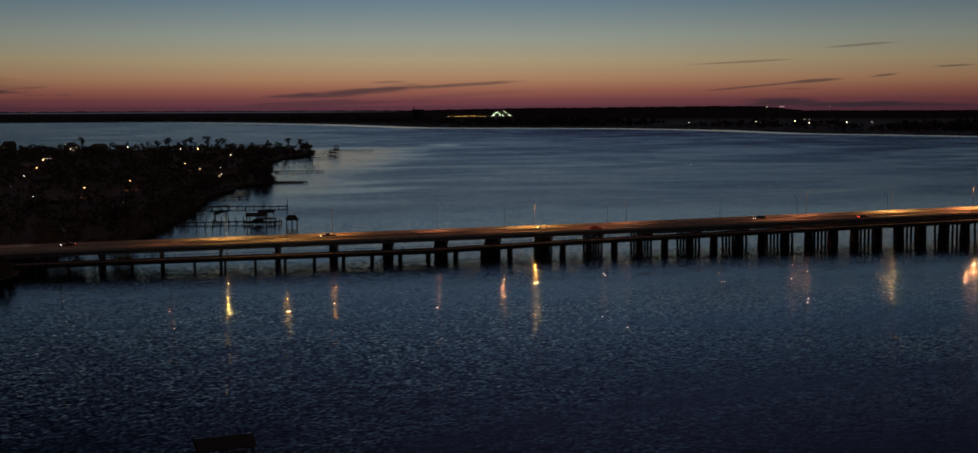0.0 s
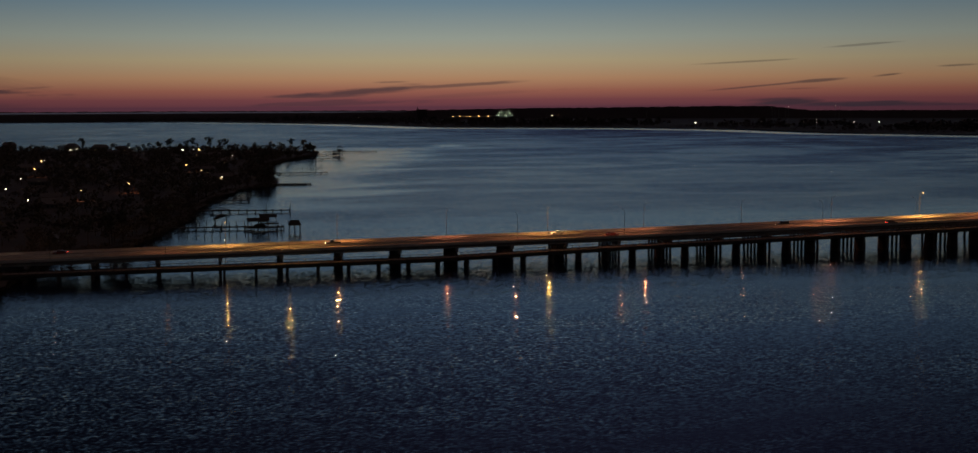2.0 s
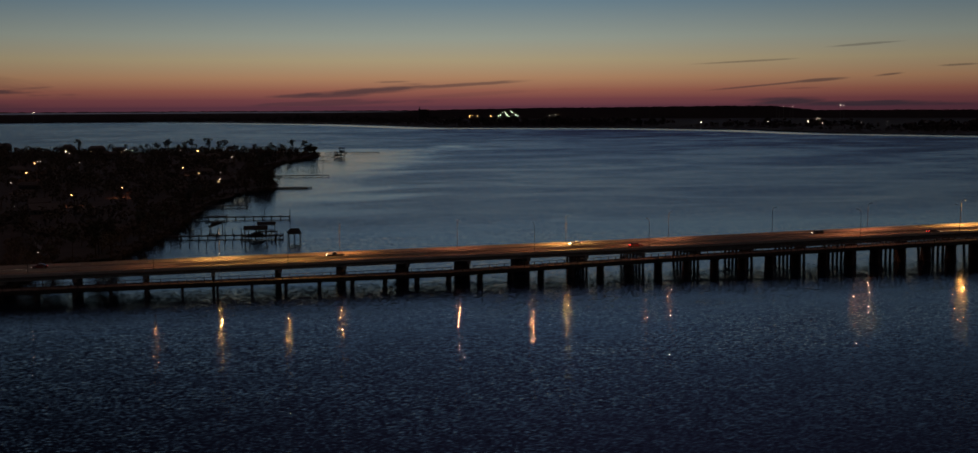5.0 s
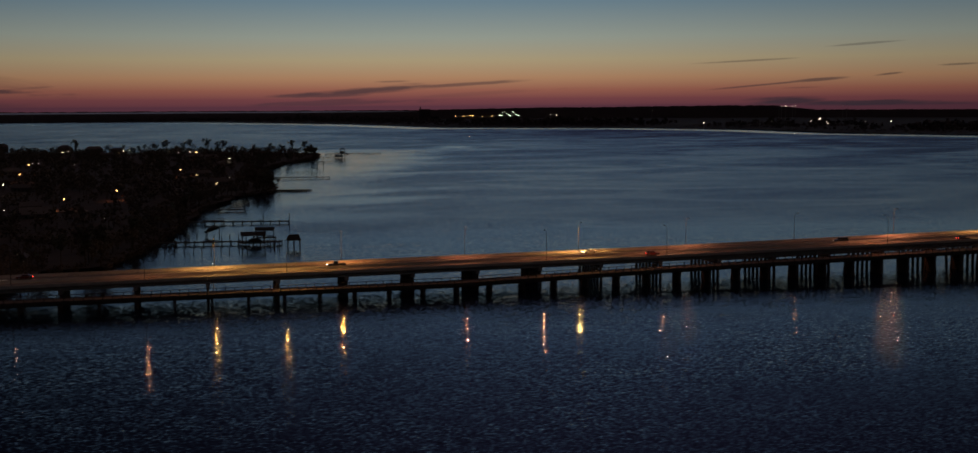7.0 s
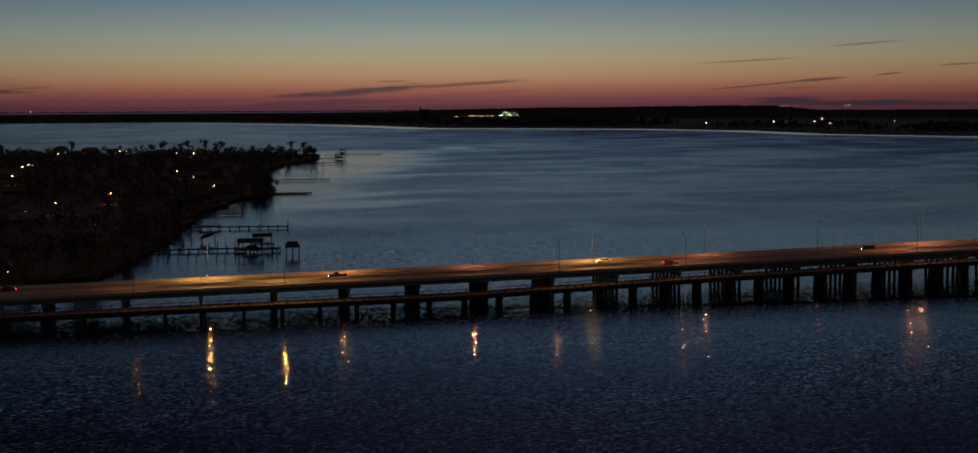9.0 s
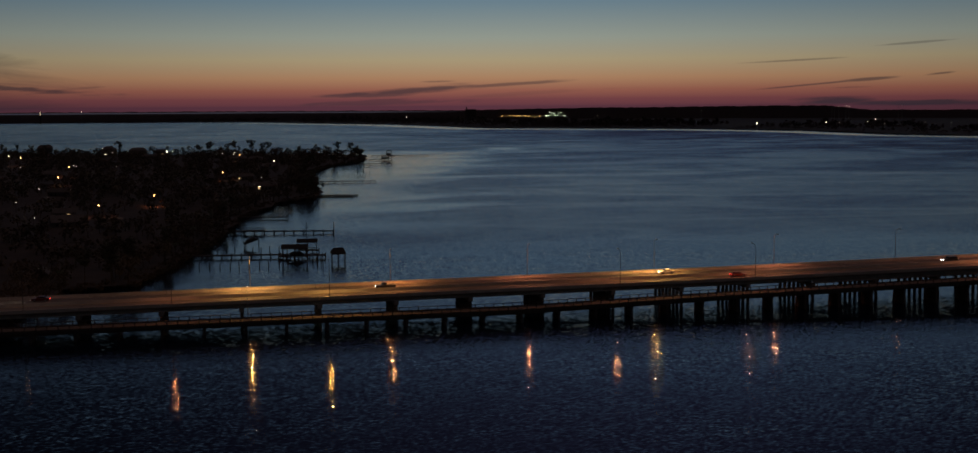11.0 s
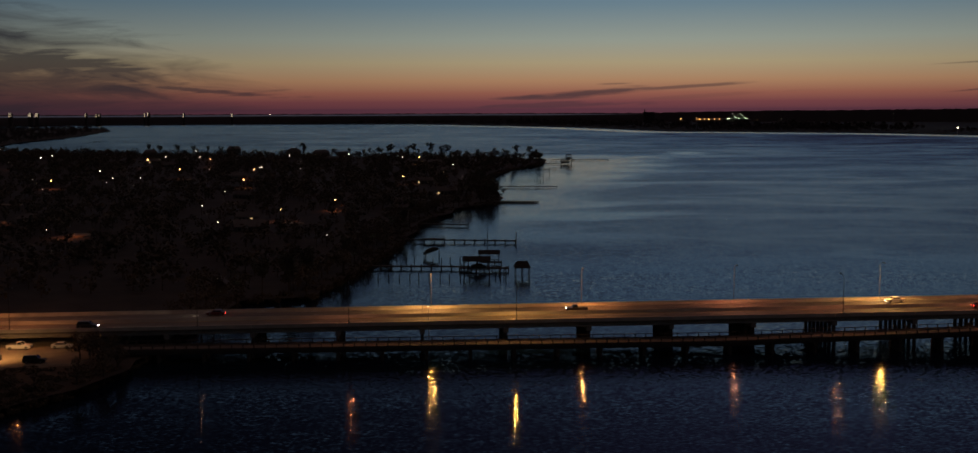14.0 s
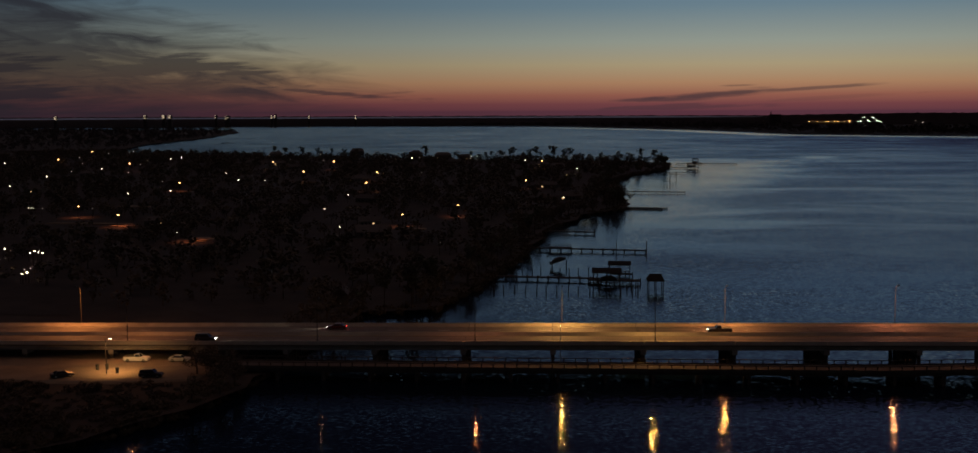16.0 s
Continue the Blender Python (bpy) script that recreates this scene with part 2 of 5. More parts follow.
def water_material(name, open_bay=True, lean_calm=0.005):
    m = bpy.data.materials.new(name)
    m.use_nodes = True
    n, l = m.node_tree.nodes, m.node_tree.links
    b = n["Principled BSDF"]
    b.inputs["Base Color"].default_value = (0.003, 0.009, 0.020, 1)
    b.inputs["IOR"].default_value = 1.33
    geo = n.new("ShaderNodeNewGeometry")

    def math_node(op, a, b, c=None, clamp=False):
        k = n.new("ShaderNodeMath")
        k.operation, k.use_clamp = op, clamp
        for q, v in enumerate((a, b, c)):
            if v is None:
                continue
            if isinstance(v, (int, float)):
                k.inputs[q].default_value = v
            else:
                l.new(v, k.inputs[q])
        return k.outputs[0]

    def ramp_to(value, f0, f1, t0, t1, smooth=True):
        k = n.new("ShaderNodeMapRange")
        if smooth:
            k.interpolation_type = "SMOOTHSTEP"
        for nm, v in (("From Min", f0), ("From Max", f1), ("To Min", t0), ("To Max", t1)):
            k.inputs[nm].default_value = v
        l.new(value, k.inputs["Value"])
        return k.outputs[0]

    def noise_tex(scale, stretch, turn, detail, rough=0.5):
        mp = n.new("ShaderNodeMapping")
        mp.inputs["Scale"].default_value = (*stretch, 1.0)
        mp.inputs["Rotation"].default_value = (0, 0, radians(turn))
        l.new(geo.outputs["Position"], mp.inputs["Vector"])
        t = n.new("ShaderNodeTexNoise")
        t.inputs["Scale"].default_value, t.inputs["Detail"].default_value, t.inputs["Roughness"].default_value = scale, detail, rough
        l.new(mp.outputs[0], t.inputs["Vector"])
        return t

    # slopes of the ripples, from two sizes of wavelet
    big, small = noise_tex(1.0, (0.38, 1.0), -4, 2.0), noise_tex(3.3, (0.36, 1.0), 5, 0.0, 0.5)
    # cat's paws: slow patches where the breeze ruffles the surface more
    patch = noise_tex(1.0, (0.0036, 0.0060), 24, 5.0)
    patch.inputs["Distortion"].default_value = 1.6
    fine = noise_tex(1.0, (0.013, 0.024), 12, 6.0, 0.65)
    fine.inputs["Distortion"].default_value = 0.6
    mixed = math_node("MULTIPLY_ADD", math_node("SUBTRACT", fine.outputs[0], 0.5), 0.60, patch.outputs[0])
    ruf = ramp_to(mixed, 0.32, 0.68, 0.64, 1.32)
    grain = noise_tex(1.0, (0.055, 0.11), 6, 3.0, 0.6)
    ruf = math_node("MULTIPLY_ADD", math_node("SUBTRACT", grain.outputs[0], 0.5), 0.9, ruf)
    # slicks: thin smooth lines that wind across the ruffled water
    vein = noise_tex(1.0, (0.0011, 0.0042), 17, 2.0)
    slick = ramp_to(math_node("ABSOLUTE", math_node("SUBTRACT", vein.outputs[0], 0.5), 0.0), 0.0, 0.012, 1.0, 0.0)
    ruf = math_node("MULTIPLY", ruf, math_node("MULTIPLY_ADD", slick, -0.45, 1.0))
    ps = n.new("ShaderNodeSeparateXYZ")
    l.new(geo.outputs["Position"], ps.inputs[0])
    # the wind reaches the open bay but not the lee of the wooded peninsula
    edge = math_node("MULTIPLY_ADD", ps.outputs[1], -0.28, ps.outputs[0])
    edge = math_node("MULTIPLY_ADD", math_node("SUBTRACT", patch.outputs[0], 0.5), 190.0, edge)
    wind = ramp_to(edge, -70.0, 50.0, 0.0, 1.0)
    wind = math_node("MAXIMUM", wind, ramp_to(math_node("MULTIPLY_ADD", patch.outputs[0], 500.0, ps.outputs[1]), 1230.0, 1480.0, 0.0, 1.0))
    bay = math_node("MULTIPLY", wind, ramp_to(ps.outputs[1], 30.0, 220.0, 0.0, 1.0))
    if not open_bay:
        bay = math_node("MULTIPLY", bay, 0.0)
    comps = []
    for tex in (big, small):
        c = n.new("ShaderNodeSeparateColor")
        l.new(tex.outputs["Color"], c.inputs[0])
        comps.append(c)
    amp = math_node("MULTIPLY", math_node("MULTIPLY", ruf, ramp_to(ps.outputs[1], -260.0, -80.0, RIPPLE, 0.42)), ramp_to(ps.outputs[1], 10.0, 150.0, 1.0, 0.65))
    slopes = []
    for ch in (0, 1):
        a = math_node("MULTIPLY", math_node("SUBTRACT", comps[0].outputs[ch], 0.5), 0.155)
        b2 = math_node("MULTIPLY", math_node("SUBTRACT", comps[1].outputs[ch], 0.5), 0.45)
        slopes.append(math_node("MULTIPLY", math_node("ADD", a, b2), math_node("MULTIPLY", amp, (0.55, 1.0)[ch])))
    # added southward tilt of the normals: the bay mirrors higher sky, more so eastward
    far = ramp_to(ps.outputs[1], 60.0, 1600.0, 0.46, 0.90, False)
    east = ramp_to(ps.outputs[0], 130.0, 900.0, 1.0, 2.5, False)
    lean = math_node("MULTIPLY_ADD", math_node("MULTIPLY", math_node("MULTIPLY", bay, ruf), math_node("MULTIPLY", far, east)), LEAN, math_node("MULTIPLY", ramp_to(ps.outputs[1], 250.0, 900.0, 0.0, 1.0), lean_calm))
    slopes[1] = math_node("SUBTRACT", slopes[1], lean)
    nv = n.new("ShaderNodeCombineXYZ")
    l.new(slopes[0], nv.inputs[0])
    l.new(slopes[1], nv.inputs[1])
    nv.inputs[2].default_value = 1.0
    nn = n.new("ShaderNodeVectorMath")
    nn.operation = "NORMALIZE"
    l.new(nv.outputs[0], nn.inputs[0])
    l.new(nn.outputs[0], b.inputs["Normal"])
    # wavelets too small to see: rougher in the open near water and in the far lee than beside the bridge
    tiny = math_node("MAXIMUM", ramp_to(ps.outputs[1], -290.0, -120.0, 0.15, CALM_ROUGH), ramp_to(ps.outputs[1], 60.0, 400.0, CALM_ROUGH, 0.12))
    l.new(math_node("MAXIMUM", math_node("MULTIPLY", bay, BAY_ROUGH), tiny), b.inputs["Roughness"])
    return m


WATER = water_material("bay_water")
# tilted normals make this strip mirror the bright low sky
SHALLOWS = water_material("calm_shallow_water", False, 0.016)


# ---- mesh helpers ----
class Shape:
    """Vertices and faces gathered for one mesh."""

    def __init__(self):
        self.v, self.f = [], []

    def add(self, verts, faces):
        k = len(self.v)
        self.v += [tuple(p) for p in verts]
        self.f += [tuple(i + k for i in f) for f in faces]
        return self

    def box(self, x0, y0, z0, x1, y1, z1, m=None):
        p = [(x, y, z) for z in (z0, z1) for y in (y0, y1) for x in (x0, x1)]
        if m is not None:
            p = [m @ Vector(q) for q in p]
        return self.add(p, [(0, 2, 3, 1), (4, 5, 7, 6), (0, 1, 5, 4), (2, 6, 7, 3), (0, 4, 6, 2), (1, 3, 7, 5)])

    def tube(self, pts, radii, n=8):
        """A tapered round bar through points."""
        pts = [Vector(p) for p in pts]
        rings = []
        for i, p in enumerate(pts):
            d = (pts[min(i + 1, len(pts) - 1)] - pts[max(i - 1, 0)]).normalized()
            a = d.orthogonal().normalized()
            b = d.cross(a)
            r = radii[i] if isinstance(radii, (list, tuple)) else radii
            rings.append([p + r * (math.cos(2 * math.pi * k / n) * a + math.sin(2 * math.pi * k / n) * b) for k in range(n)])
        verts = [q for ring in rings for q in ring]
        faces = [(i * n + k, i * n + (k + 1) % n, (i + 1) * n + (k + 1) % n, (i + 1) * n + k) for i in range(len(pts) - 1) for k in range(n)]
        faces += [tuple(range(n))[::-1], tuple(range((len(pts) - 1) * n, len(pts) * n))]
        return self.add(verts, faces)

    def sweep(self, profile, stations):
        """A closed profile of (y, z) carried along stations of (x, dz)."""
        n = len(profile)
        verts = [(x, y, z + dz) for x, dz in stations for y, z in profile]
        faces = [(i * n + k, i * n + (k + 1) % n, (i + 1) * n + (k + 1) % n, (i + 1) * n + k) for i in range(len(stations) - 1) for k in range(n)]
        faces += [tuple(range(n))[::-1], tuple(range((len(stations) - 1) * n, len(stations) * n))]
        return self.add(verts, faces)

    def ball(self, c, r, squash=1.0, rings=5, n=8):
        verts = [(c[0] + r * math.sin(math.pi * i / rings) * math.cos(2 * math.pi * k / n), c[1] + r * math.sin(math.pi * i / rings) * math.sin(2 * math.pi * k / n), c[2] + r * squash * math.cos(math.pi * i / rings)) for i in range(rings + 1) for k in range(n)]
        faces = [(i * n + k, (i + 1) * n + k, (i + 1) * n + (k + 1) % n, i * n + (k + 1) % n) for i in range(rings) for k in range(n)]
        return self.add(verts, faces)

    def mesh(self, name, mat):
        me = bpy.data.meshes.new(name)
        me.from_pydata(self.v, [], self.f)
        me.materials.append(mat)
        me.validate()
        return me


def part(name, shape, mat, parent=None, label="", at=None):
    me = shape if isinstance(shape, bpy.types.Mesh) else shape.mesh(name, mat)
    ob = new(name, me)
    if parent is not None:
        ob.parent = parent
    if at is not None:
        ob.matrix_basis = at
    if label:
        tagged(ob, label)
    return ob


def thing(name, label, category, group="", at=None, kind=""):
    ob = new(name)
    ob.empty_display_size = 0.2
    tagged(ob, label, category, group, kind)
    if at is not None:
        ob.matrix_basis = at
    return ob


def shift(x, y, z):
    return Matrix.Translation((x, y, z))


def deck_z(x):
    """Top of the road deck: nearly level, climbing towards the channel."""
    return 5.75 + 0.006 * x + 0.006 * max(0.0, x - 150)


# ---- water and land ----
wsh = Shape()
ring = [(4990 * math.cos(a), 4990 * math.sin(a)) for a in (2 * math.pi * k / 96 for k in range(96))]
wsh.add([(x, y, 0.0) for x, y in ring], [tuple(range(96))])
tagged(part("water", wsh, WATER), "rippled dark blue bay water at dusk", "water", kind="structure")


def land(name, outline, height, mat, label, edge=6.0, seed=1, fine=25.0):
    """A low land mass: an uneven shoreline with a sloping bank and a gently rolling top."""
    rnd = random.Random(seed)
    pts = []
    n = len(outline)
    for i in range(n):
        a, b = Vector(outline[i]), Vector(outline[(i + 1) % n])
        k = max(1, min(40, int((b - a).length / fine)))
        nrm = Vector((b.y - a.y, a.x - b.x)).normalized()
        for j in range(k):
            w = 0.0 if j == 0 else rnd.uniform(-0.22, 0.22) * min(fine, 25)
            pts.append(a.lerp(b, j / k) + nrm * w)
    bm = bmesh.new()
    vs = [bm.verts.new((p.x, p.y, -1.5)) for p in pts]
    f = bm.faces.new(vs)
    if f.normal.z < 0 or f.calc_area() and (f.normal_update() or f.normal.z < 0):
        f.normal_flip()
    r = bmesh.ops.inset_region(bm, faces=[f], thickness=edge, depth=0)
    for v in f.verts:
        v.co.z = height * rnd.uniform(0.7, 1.1)
    bmesh.ops.triangulate(bm, faces=[f])
    me = bpy.data.meshes.new(name)
    bm.to_mesh(me)
    bm.free()
    me.materials.append(mat)
    ob = new(name, me)
    return tagged(ob, label, "land", kind="structure")


PENINSULA = [(-900, 60), (-60, 60), (-24, 72), (-16, 112), (-4, 180), (1, 224), (6, 285), (27, 372), (53, 411), (58, 470), (55, 640), (88, 780), (128, 880), (143, 1010), (60, 1075), (-120, 1110), (-330, 1190), (-560, 1330), (-900, 1420), (-1500, 1500), (-1500, 60)]
land("peninsula_ground", PENINSULA, 1.6, SOIL, "dark wooded neighbourhood ground on a low peninsula", seed=3)
CAUSEWAY = [(-900, -112), (-140, -104), (-96, -86), (-73, -64), (-60, -42), (-54, -24), (-52, -8), (-52, 10), (-50, 30), (-44, 60), (-60, 72), (-900, 72)]
land("causeway_ground", CAUSEWAY, 1.75, SOIL, "dark grassy causeway ground beside the bridge", edge=4.0, seed=5, fine=8.0)
SPIT = [(-2600, 1300), (-900, 1330), (-650, 1440), (-655, 1510), (-702, 1730), (-724, 2030), (-756, 2300), (-835, 2750), (-855, 2905), (-1010, 3350), (-1300, 3500), (-2600, 3600)]
land("spit_ground", SPIT, 2.0, SOIL, "distant dark wooded spit", seed=7, fine=60)
land("islet_ground", [(-602, 1781), (-583, 1867), (-581, 1897), (-600, 1819)], 1.0, SOIL, "low dark sandbar off the spit", edge=2.5, seed=8, fine=6)
FARSHORE = [(-4300, 4250), (-745, 4480), (-27, 4120), (460, 3215), (560, 2800), (623, 2542), (1037, 2246), (1190, 1940), (1190, 1600), (1343, 1330), (1900, 900), (3600, 500), (4700, 900), (3900, 3000), (2000, 4540), (0, 4960), (-2400, 4360)]
land("far_shore_ground", FARSHORE, 2.0, FARGROUND, "distant dark shore across the bay", edge=10, seed=9, fine=120)

shal = Shape()
shore_line = [(-745, 4480), (-27, 4120), (460, 3215), (560, 2800), (623, 2542), (1037, 2246), (1190, 1940), (1190, 1600), (1343, 1330), (1900, 900)]
rr = random.Random(2)
for i, (x, y) in enumerate(shore_line):
    a, b = shore_line[max(0, i - 1)], shore_line[min(len(shore_line) - 1, i + 1)]
    d = Vector((b[0] - a[0], b[1] - a[1])).normalized()
    w = 0.045 * math.hypot(x, y + 400) * rr.uniform(0.85, 1.15)
    shal.v += [(x - d.y * -30, y - d.x * 30, 0.06), (x + d.y * w, y - d.x * w, 0.06)]
    if i:
        shal.f.append((2 * i - 2, 2 * i - 1, 2 * i + 1, 2 * i))
tagged(part("shallow_water", shal, SHALLOWS), "pale calm shallows along the far shore", "water", kind="structure")


# ---- trees ----
def leaf_cloud(rnd, centres, per, size, thin=0.5):
    """Many small leaf sprays round clump centres of (x, y, z, radius)."""
    s = Shape()
    for cx, cy, cz, cr in centres:
        for _ in range(per):
            d = Vector((rnd.gauss(0, 1), rnd.gauss(0, 1), rnd.gauss(0, 0.75)))
            d.normalize()
            p = Vector((cx, cy, cz)) + d * cr * rnd.uniform(0.55, 1.08)
            a = Vector((rnd.gauss(0, 1), rnd.gauss(0, 1), rnd.gauss(0, 0.5))).normalized() * size * rnd.uniform(0.6, 1.4)
            b = a.orthogonal().normalized() * size * thin * rnd.uniform(0.6, 1.3)
            b = Matrix.Rotation(rnd.uniform(0, 6.28), 3, a.normalized()) @ b
            s.add([p - a, p - b * 0.9, p + a, p + b], [(0, 1, 2, 3)])
    return s


def broadleaf_meshes(seed, h):
    rnd = random.Random(seed)
    trunk = Shape()
    top = h * 0.55
    trunk.tube([(0, 0, -0.5), (rnd.uniform(-.2, .2), rnd.uniform(-.2, .2), h * 0.25), (rnd.uniform(-.4, .4), rnd.uniform(-.4, .4), top)], [0.36, 0.27, 0.16], 7)
    cl = []
    for k in range(11):
        a, r = rnd.uniform(0, 6.28), h * rnd.uniform(0.12, 0.36)
        z = h * rnd.uniform(0.42, 0.88)
        c = (r * math.cos(a), r * math.sin(a), z)
        cl.append((*c, h * rnd.uniform(0.11, 0.19)))
        if k < 6:
            trunk.tube([(0, 0, h * 0.3 + 0.03 * k * h), (c[0] * .5, c[1] * .5, z * .82), c], [0.13, 0.09, 0.04], 5)
    cl.append((0, 0, h * 0.84, h * 0.17))
    return trunk.mesh("trunk", BARK), leaf_cloud(rnd, cl, 46, h * 0.040).mesh("crown", LEAF)


def pine_meshes(seed, h):
    """A thin bare trunk and an open, flat-topped crown of a few separate needle tufts."""
    rnd = random.Random(seed)
    trunk = Shape()
    lean = rnd.uniform(-0.9, 0.9)
    trunk.tube([(0, 0, -0.5), (lean * .3, 0, h * 0.5), (lean, 0.2, h * 0.95)], [0.24, 0.17, 0.06], 7)
    cl = []
    for k in range(15):
        z = h * (0.60 + 0.38 * (k + rnd.uniform(0, 0.8)) / 15)
        a, r = rnd.uniform(0, 6.28), rnd.uniform(0.8, 4.2) * (1.2 - 0.7 * abs(z / h - 0.84) / 0.2)
        c = (lean * z / h + r * math.cos(a), r * math.sin(a), z + 0.15 * r)
        trunk.tube([(lean * z / h, 0, z - 0.6), c], [0.07, 0.03], 4)
        cl.append((*c, rnd.uniform(0.8, 1.5)))
    return trunk.mesh("trunk", BARK), leaf_cloud(rnd, cl, 60, 0.52, 0.5).mesh("crown", NEEDLE)


def palm_meshes(seed, h):
    rnd = random.Random(seed)
    trunk, crown = Shape(), Shape()
    trunk.tube([(0, 0, -0.5), (0.2, 0, h * 0.5), (0.1, 0.1, h)], [0.24, 0.18, 0.16], 7)
    for k in range(26):
        a, up = 6.283 * k / 26 + rnd.uniform(-.1, .1), rnd.uniform(-0.5, 1.0)
        ln = rnd.uniform(1.5, 2.1)
        d = Vector((math.cos(a), math.sin(a), 0))
        s = Vector((-math.sin(a), math.cos(a), 0)) * 0.26
        base = Vector((0.1, 0.1, h))
        mid = base + d * ln * 0.6 + Vector((0, 0, up * 0.8))
        tip = base + d * ln + Vector((0, 0, up * 0.5 - 0.7))
        crown.add([base, mid - s, mid + s, tip], [(0, 1, 3, 2)])
    return trunk.mesh("trunk", BARK), crown.mesh("crown", PALM)


def bush_mesh(seed, r):
    rnd = random.Random(seed)
    cl = [(rnd.uniform(-r, r) * .7, rnd.uniform(-r, r) * .7, r * rnd.uniform(0.3, 0.75), r * rnd.uniform(0.3, 0.5)) for _ in range(7)]
    return leaf_cloud(rnd, cl, 60, 0.14 * r).mesh("leaves", LEAF)


BROAD = [broadleaf_meshes(s, 10.0) for s in (11, 12, 13, 14)]
PINES = [pine_meshes(s, 15.0) for s in (21, 22, 23)]
PALMS = [palm_meshes(s, 8.0) for s in (31, 32)]
BUSHES = [bush_mesh(s, 1.6) for s in (41, 42, 43)]
KINDS = {
    "oak": (BROAD, "oak_tree", "dark leafy live oak with a spreading crown", "oaks"),
    "pine": (PINES, "pine_tree", "tall slender pine with a thin high crown", "pines"),
    "palm": (PALMS, "palm_tree", "cabbage palm with a round head of fronds", "palms"),
}


def tree(kind, x, y, z, scale, rnd):
    meshes, name, label, group = KINDS[kind]
    t = thing(name, label, "tree", group, at=pose(x, y, z, 0, 0, rnd.uniform(0, 360)) @ Matrix.Scale(scale, 4))
    trunk, crown = rnd.choice(meshes)
    part("trunk", trunk, BARK, t)
    part("crown", crown, LEAF, t)
    return t


def bush(x, y, z, s, rnd):
    b = part("bush", rnd.choice(BUSHES), LEAF, at=pose(x, y, z, 0, 0, rnd.uniform(0, 360)) @ Matrix.Scale(s, 4))
    return tagged(b, "low dark shrub with dense small leaves", "shrub", "shrubs")


def inside(poly, x, y):
    c = False
    for (x1, y1), (x2, y2) in zip(poly, poly[1:] + poly[:1]):
        if (y1 > y) != (y2 > y) and x < (x2 - x1) * (y - y1) / (y2 - y1) + x1:
            c = not c
    return c


rnd = random.Random(77)
count = 0
# the wooded edge of the peninsula, tree by tree along the water
edge = PENINSULA[1:17]
for (x1, y1), (x2, y2) in zip(edge, edge[1:]):
    length = math.hypot(x2 - x1, y2 - y1)
    step = 5.5 if y1 < 1100 else 14.0
    for k in range(int(length / step)):
        f = (k + rnd.uniform(0, 1)) * step / length
        off = rnd.uniform(1.5, 12)
        nx, ny = (y2 - y1) / length, -(x2 - x1) / length
        x, y = x1 + f * (x2 - x1) - nx * off, y1 + f * (y2 - y1) - ny * off
        if not inside(PENINSULA, x, y):
            continue
        far_end = y > 760
        kind = rnd.choices(("oak", "pine", "palm"), (6, 4, 2) if far_end else (8, 2, 1))[0]
        tree(kind, x, y, 1.0, rnd.uniform(0.65, 1.0) * (0.9 if kind == "pine" else 1.0) * (1.25 if 400 < y < 500 else 0.9 if y > 760 else 1.0), rnd)
        count += 1


def scrub(name, label, spots, seed):
    """Low bushes too many to count, as one mesh."""
    rr = random.Random(seed)
    s = Shape()
    for x, y, z, size in spots:
        r = 1.6 * size
        cl = [(x + rr.uniform(-r, r) * .7, y + rr.uniform(-r, r) * .7, z + r * rr.uniform(0.3, 0.75), r * rr.uniform(0.3, 0.5)) for _ in range(5)]
        c = leaf_cloud(rr, cl, 26, 0.2 * r)
        s.add(c.v, c.f)
    return tagged(part(name, s, LEAF), label, "shrubs", kind="stuff")


scrub("islet_scrub", "dark low scrub on the sandbar", [(-599 + 2.0 * k, 1840 + 3 * math.sin(k * 2.1), 0.3, 0.8 + 0.4 * math.sin(k * 1.3)) for k in range(7)], 68)
spots = []
for (x1, y1), (x2, y2) in zip(edge, edge[1:]):
    length = math.hypot(x2 - x1, y2 - y1)
    nx, ny = (y2 - y1) / length, -(x2 - x1) / length
    if y1 < 900:
        for k in range(int(length / 1.6)):
            f, off = (k + rnd.uniform(0, 1)) * 1.6 / length, rnd.uniform(-1.5, 5.5)
            spots.append((x1 + f * (x2 - x1) - nx * off, y1 + f * (y2 - y1) - ny * off, 0.0, rnd.uniform(0.6, 1.7)))
scrub("shore_scrub", "dark low scrub along the peninsula shore", spots, 61)


def woods(name, label, poly, n, box, hmin, hmax, seed, mat, blobs=5, per=9, leaf=1.0, skip=None):
    """A far wood as one sheet of many ragged crowns."""
    rr = random.Random(seed)
    s = Shape()
    made = 0
    while made < n:
        x, y = rr.uniform(box[0], box[2]), rr.uniform(box[1], box[3])
        if not inside(poly, x, y) or skip and skip(x, y):
            continue
        made += 1
        h = rr.uniform(hmin, hmax) * (1 + 0.04 * max(0.0, min(1.0, (y - 920) / 120)) * (y < 1400))
        cl = []
        for _ in range(blobs):
            cl.append((x + rr.uniform(-.35, .35) * h, y + rr.uniform(-.35, .35) * h, 1 + h * rr.uniform(0.35, 0.86), h * rr.uniform(0.16, 0.26)))
        c = leaf_cloud(rr, cl, per, leaf * h * 0.085, 0.7)
        s.add(c.v, c.f)
        s.tube([(x, y, 0.5), (x, y, h * 0.6)], [0.3, 0.15], 4)
    ob = part(name, s, mat)
    return tagged(ob, label, "woods", kind="stuff")


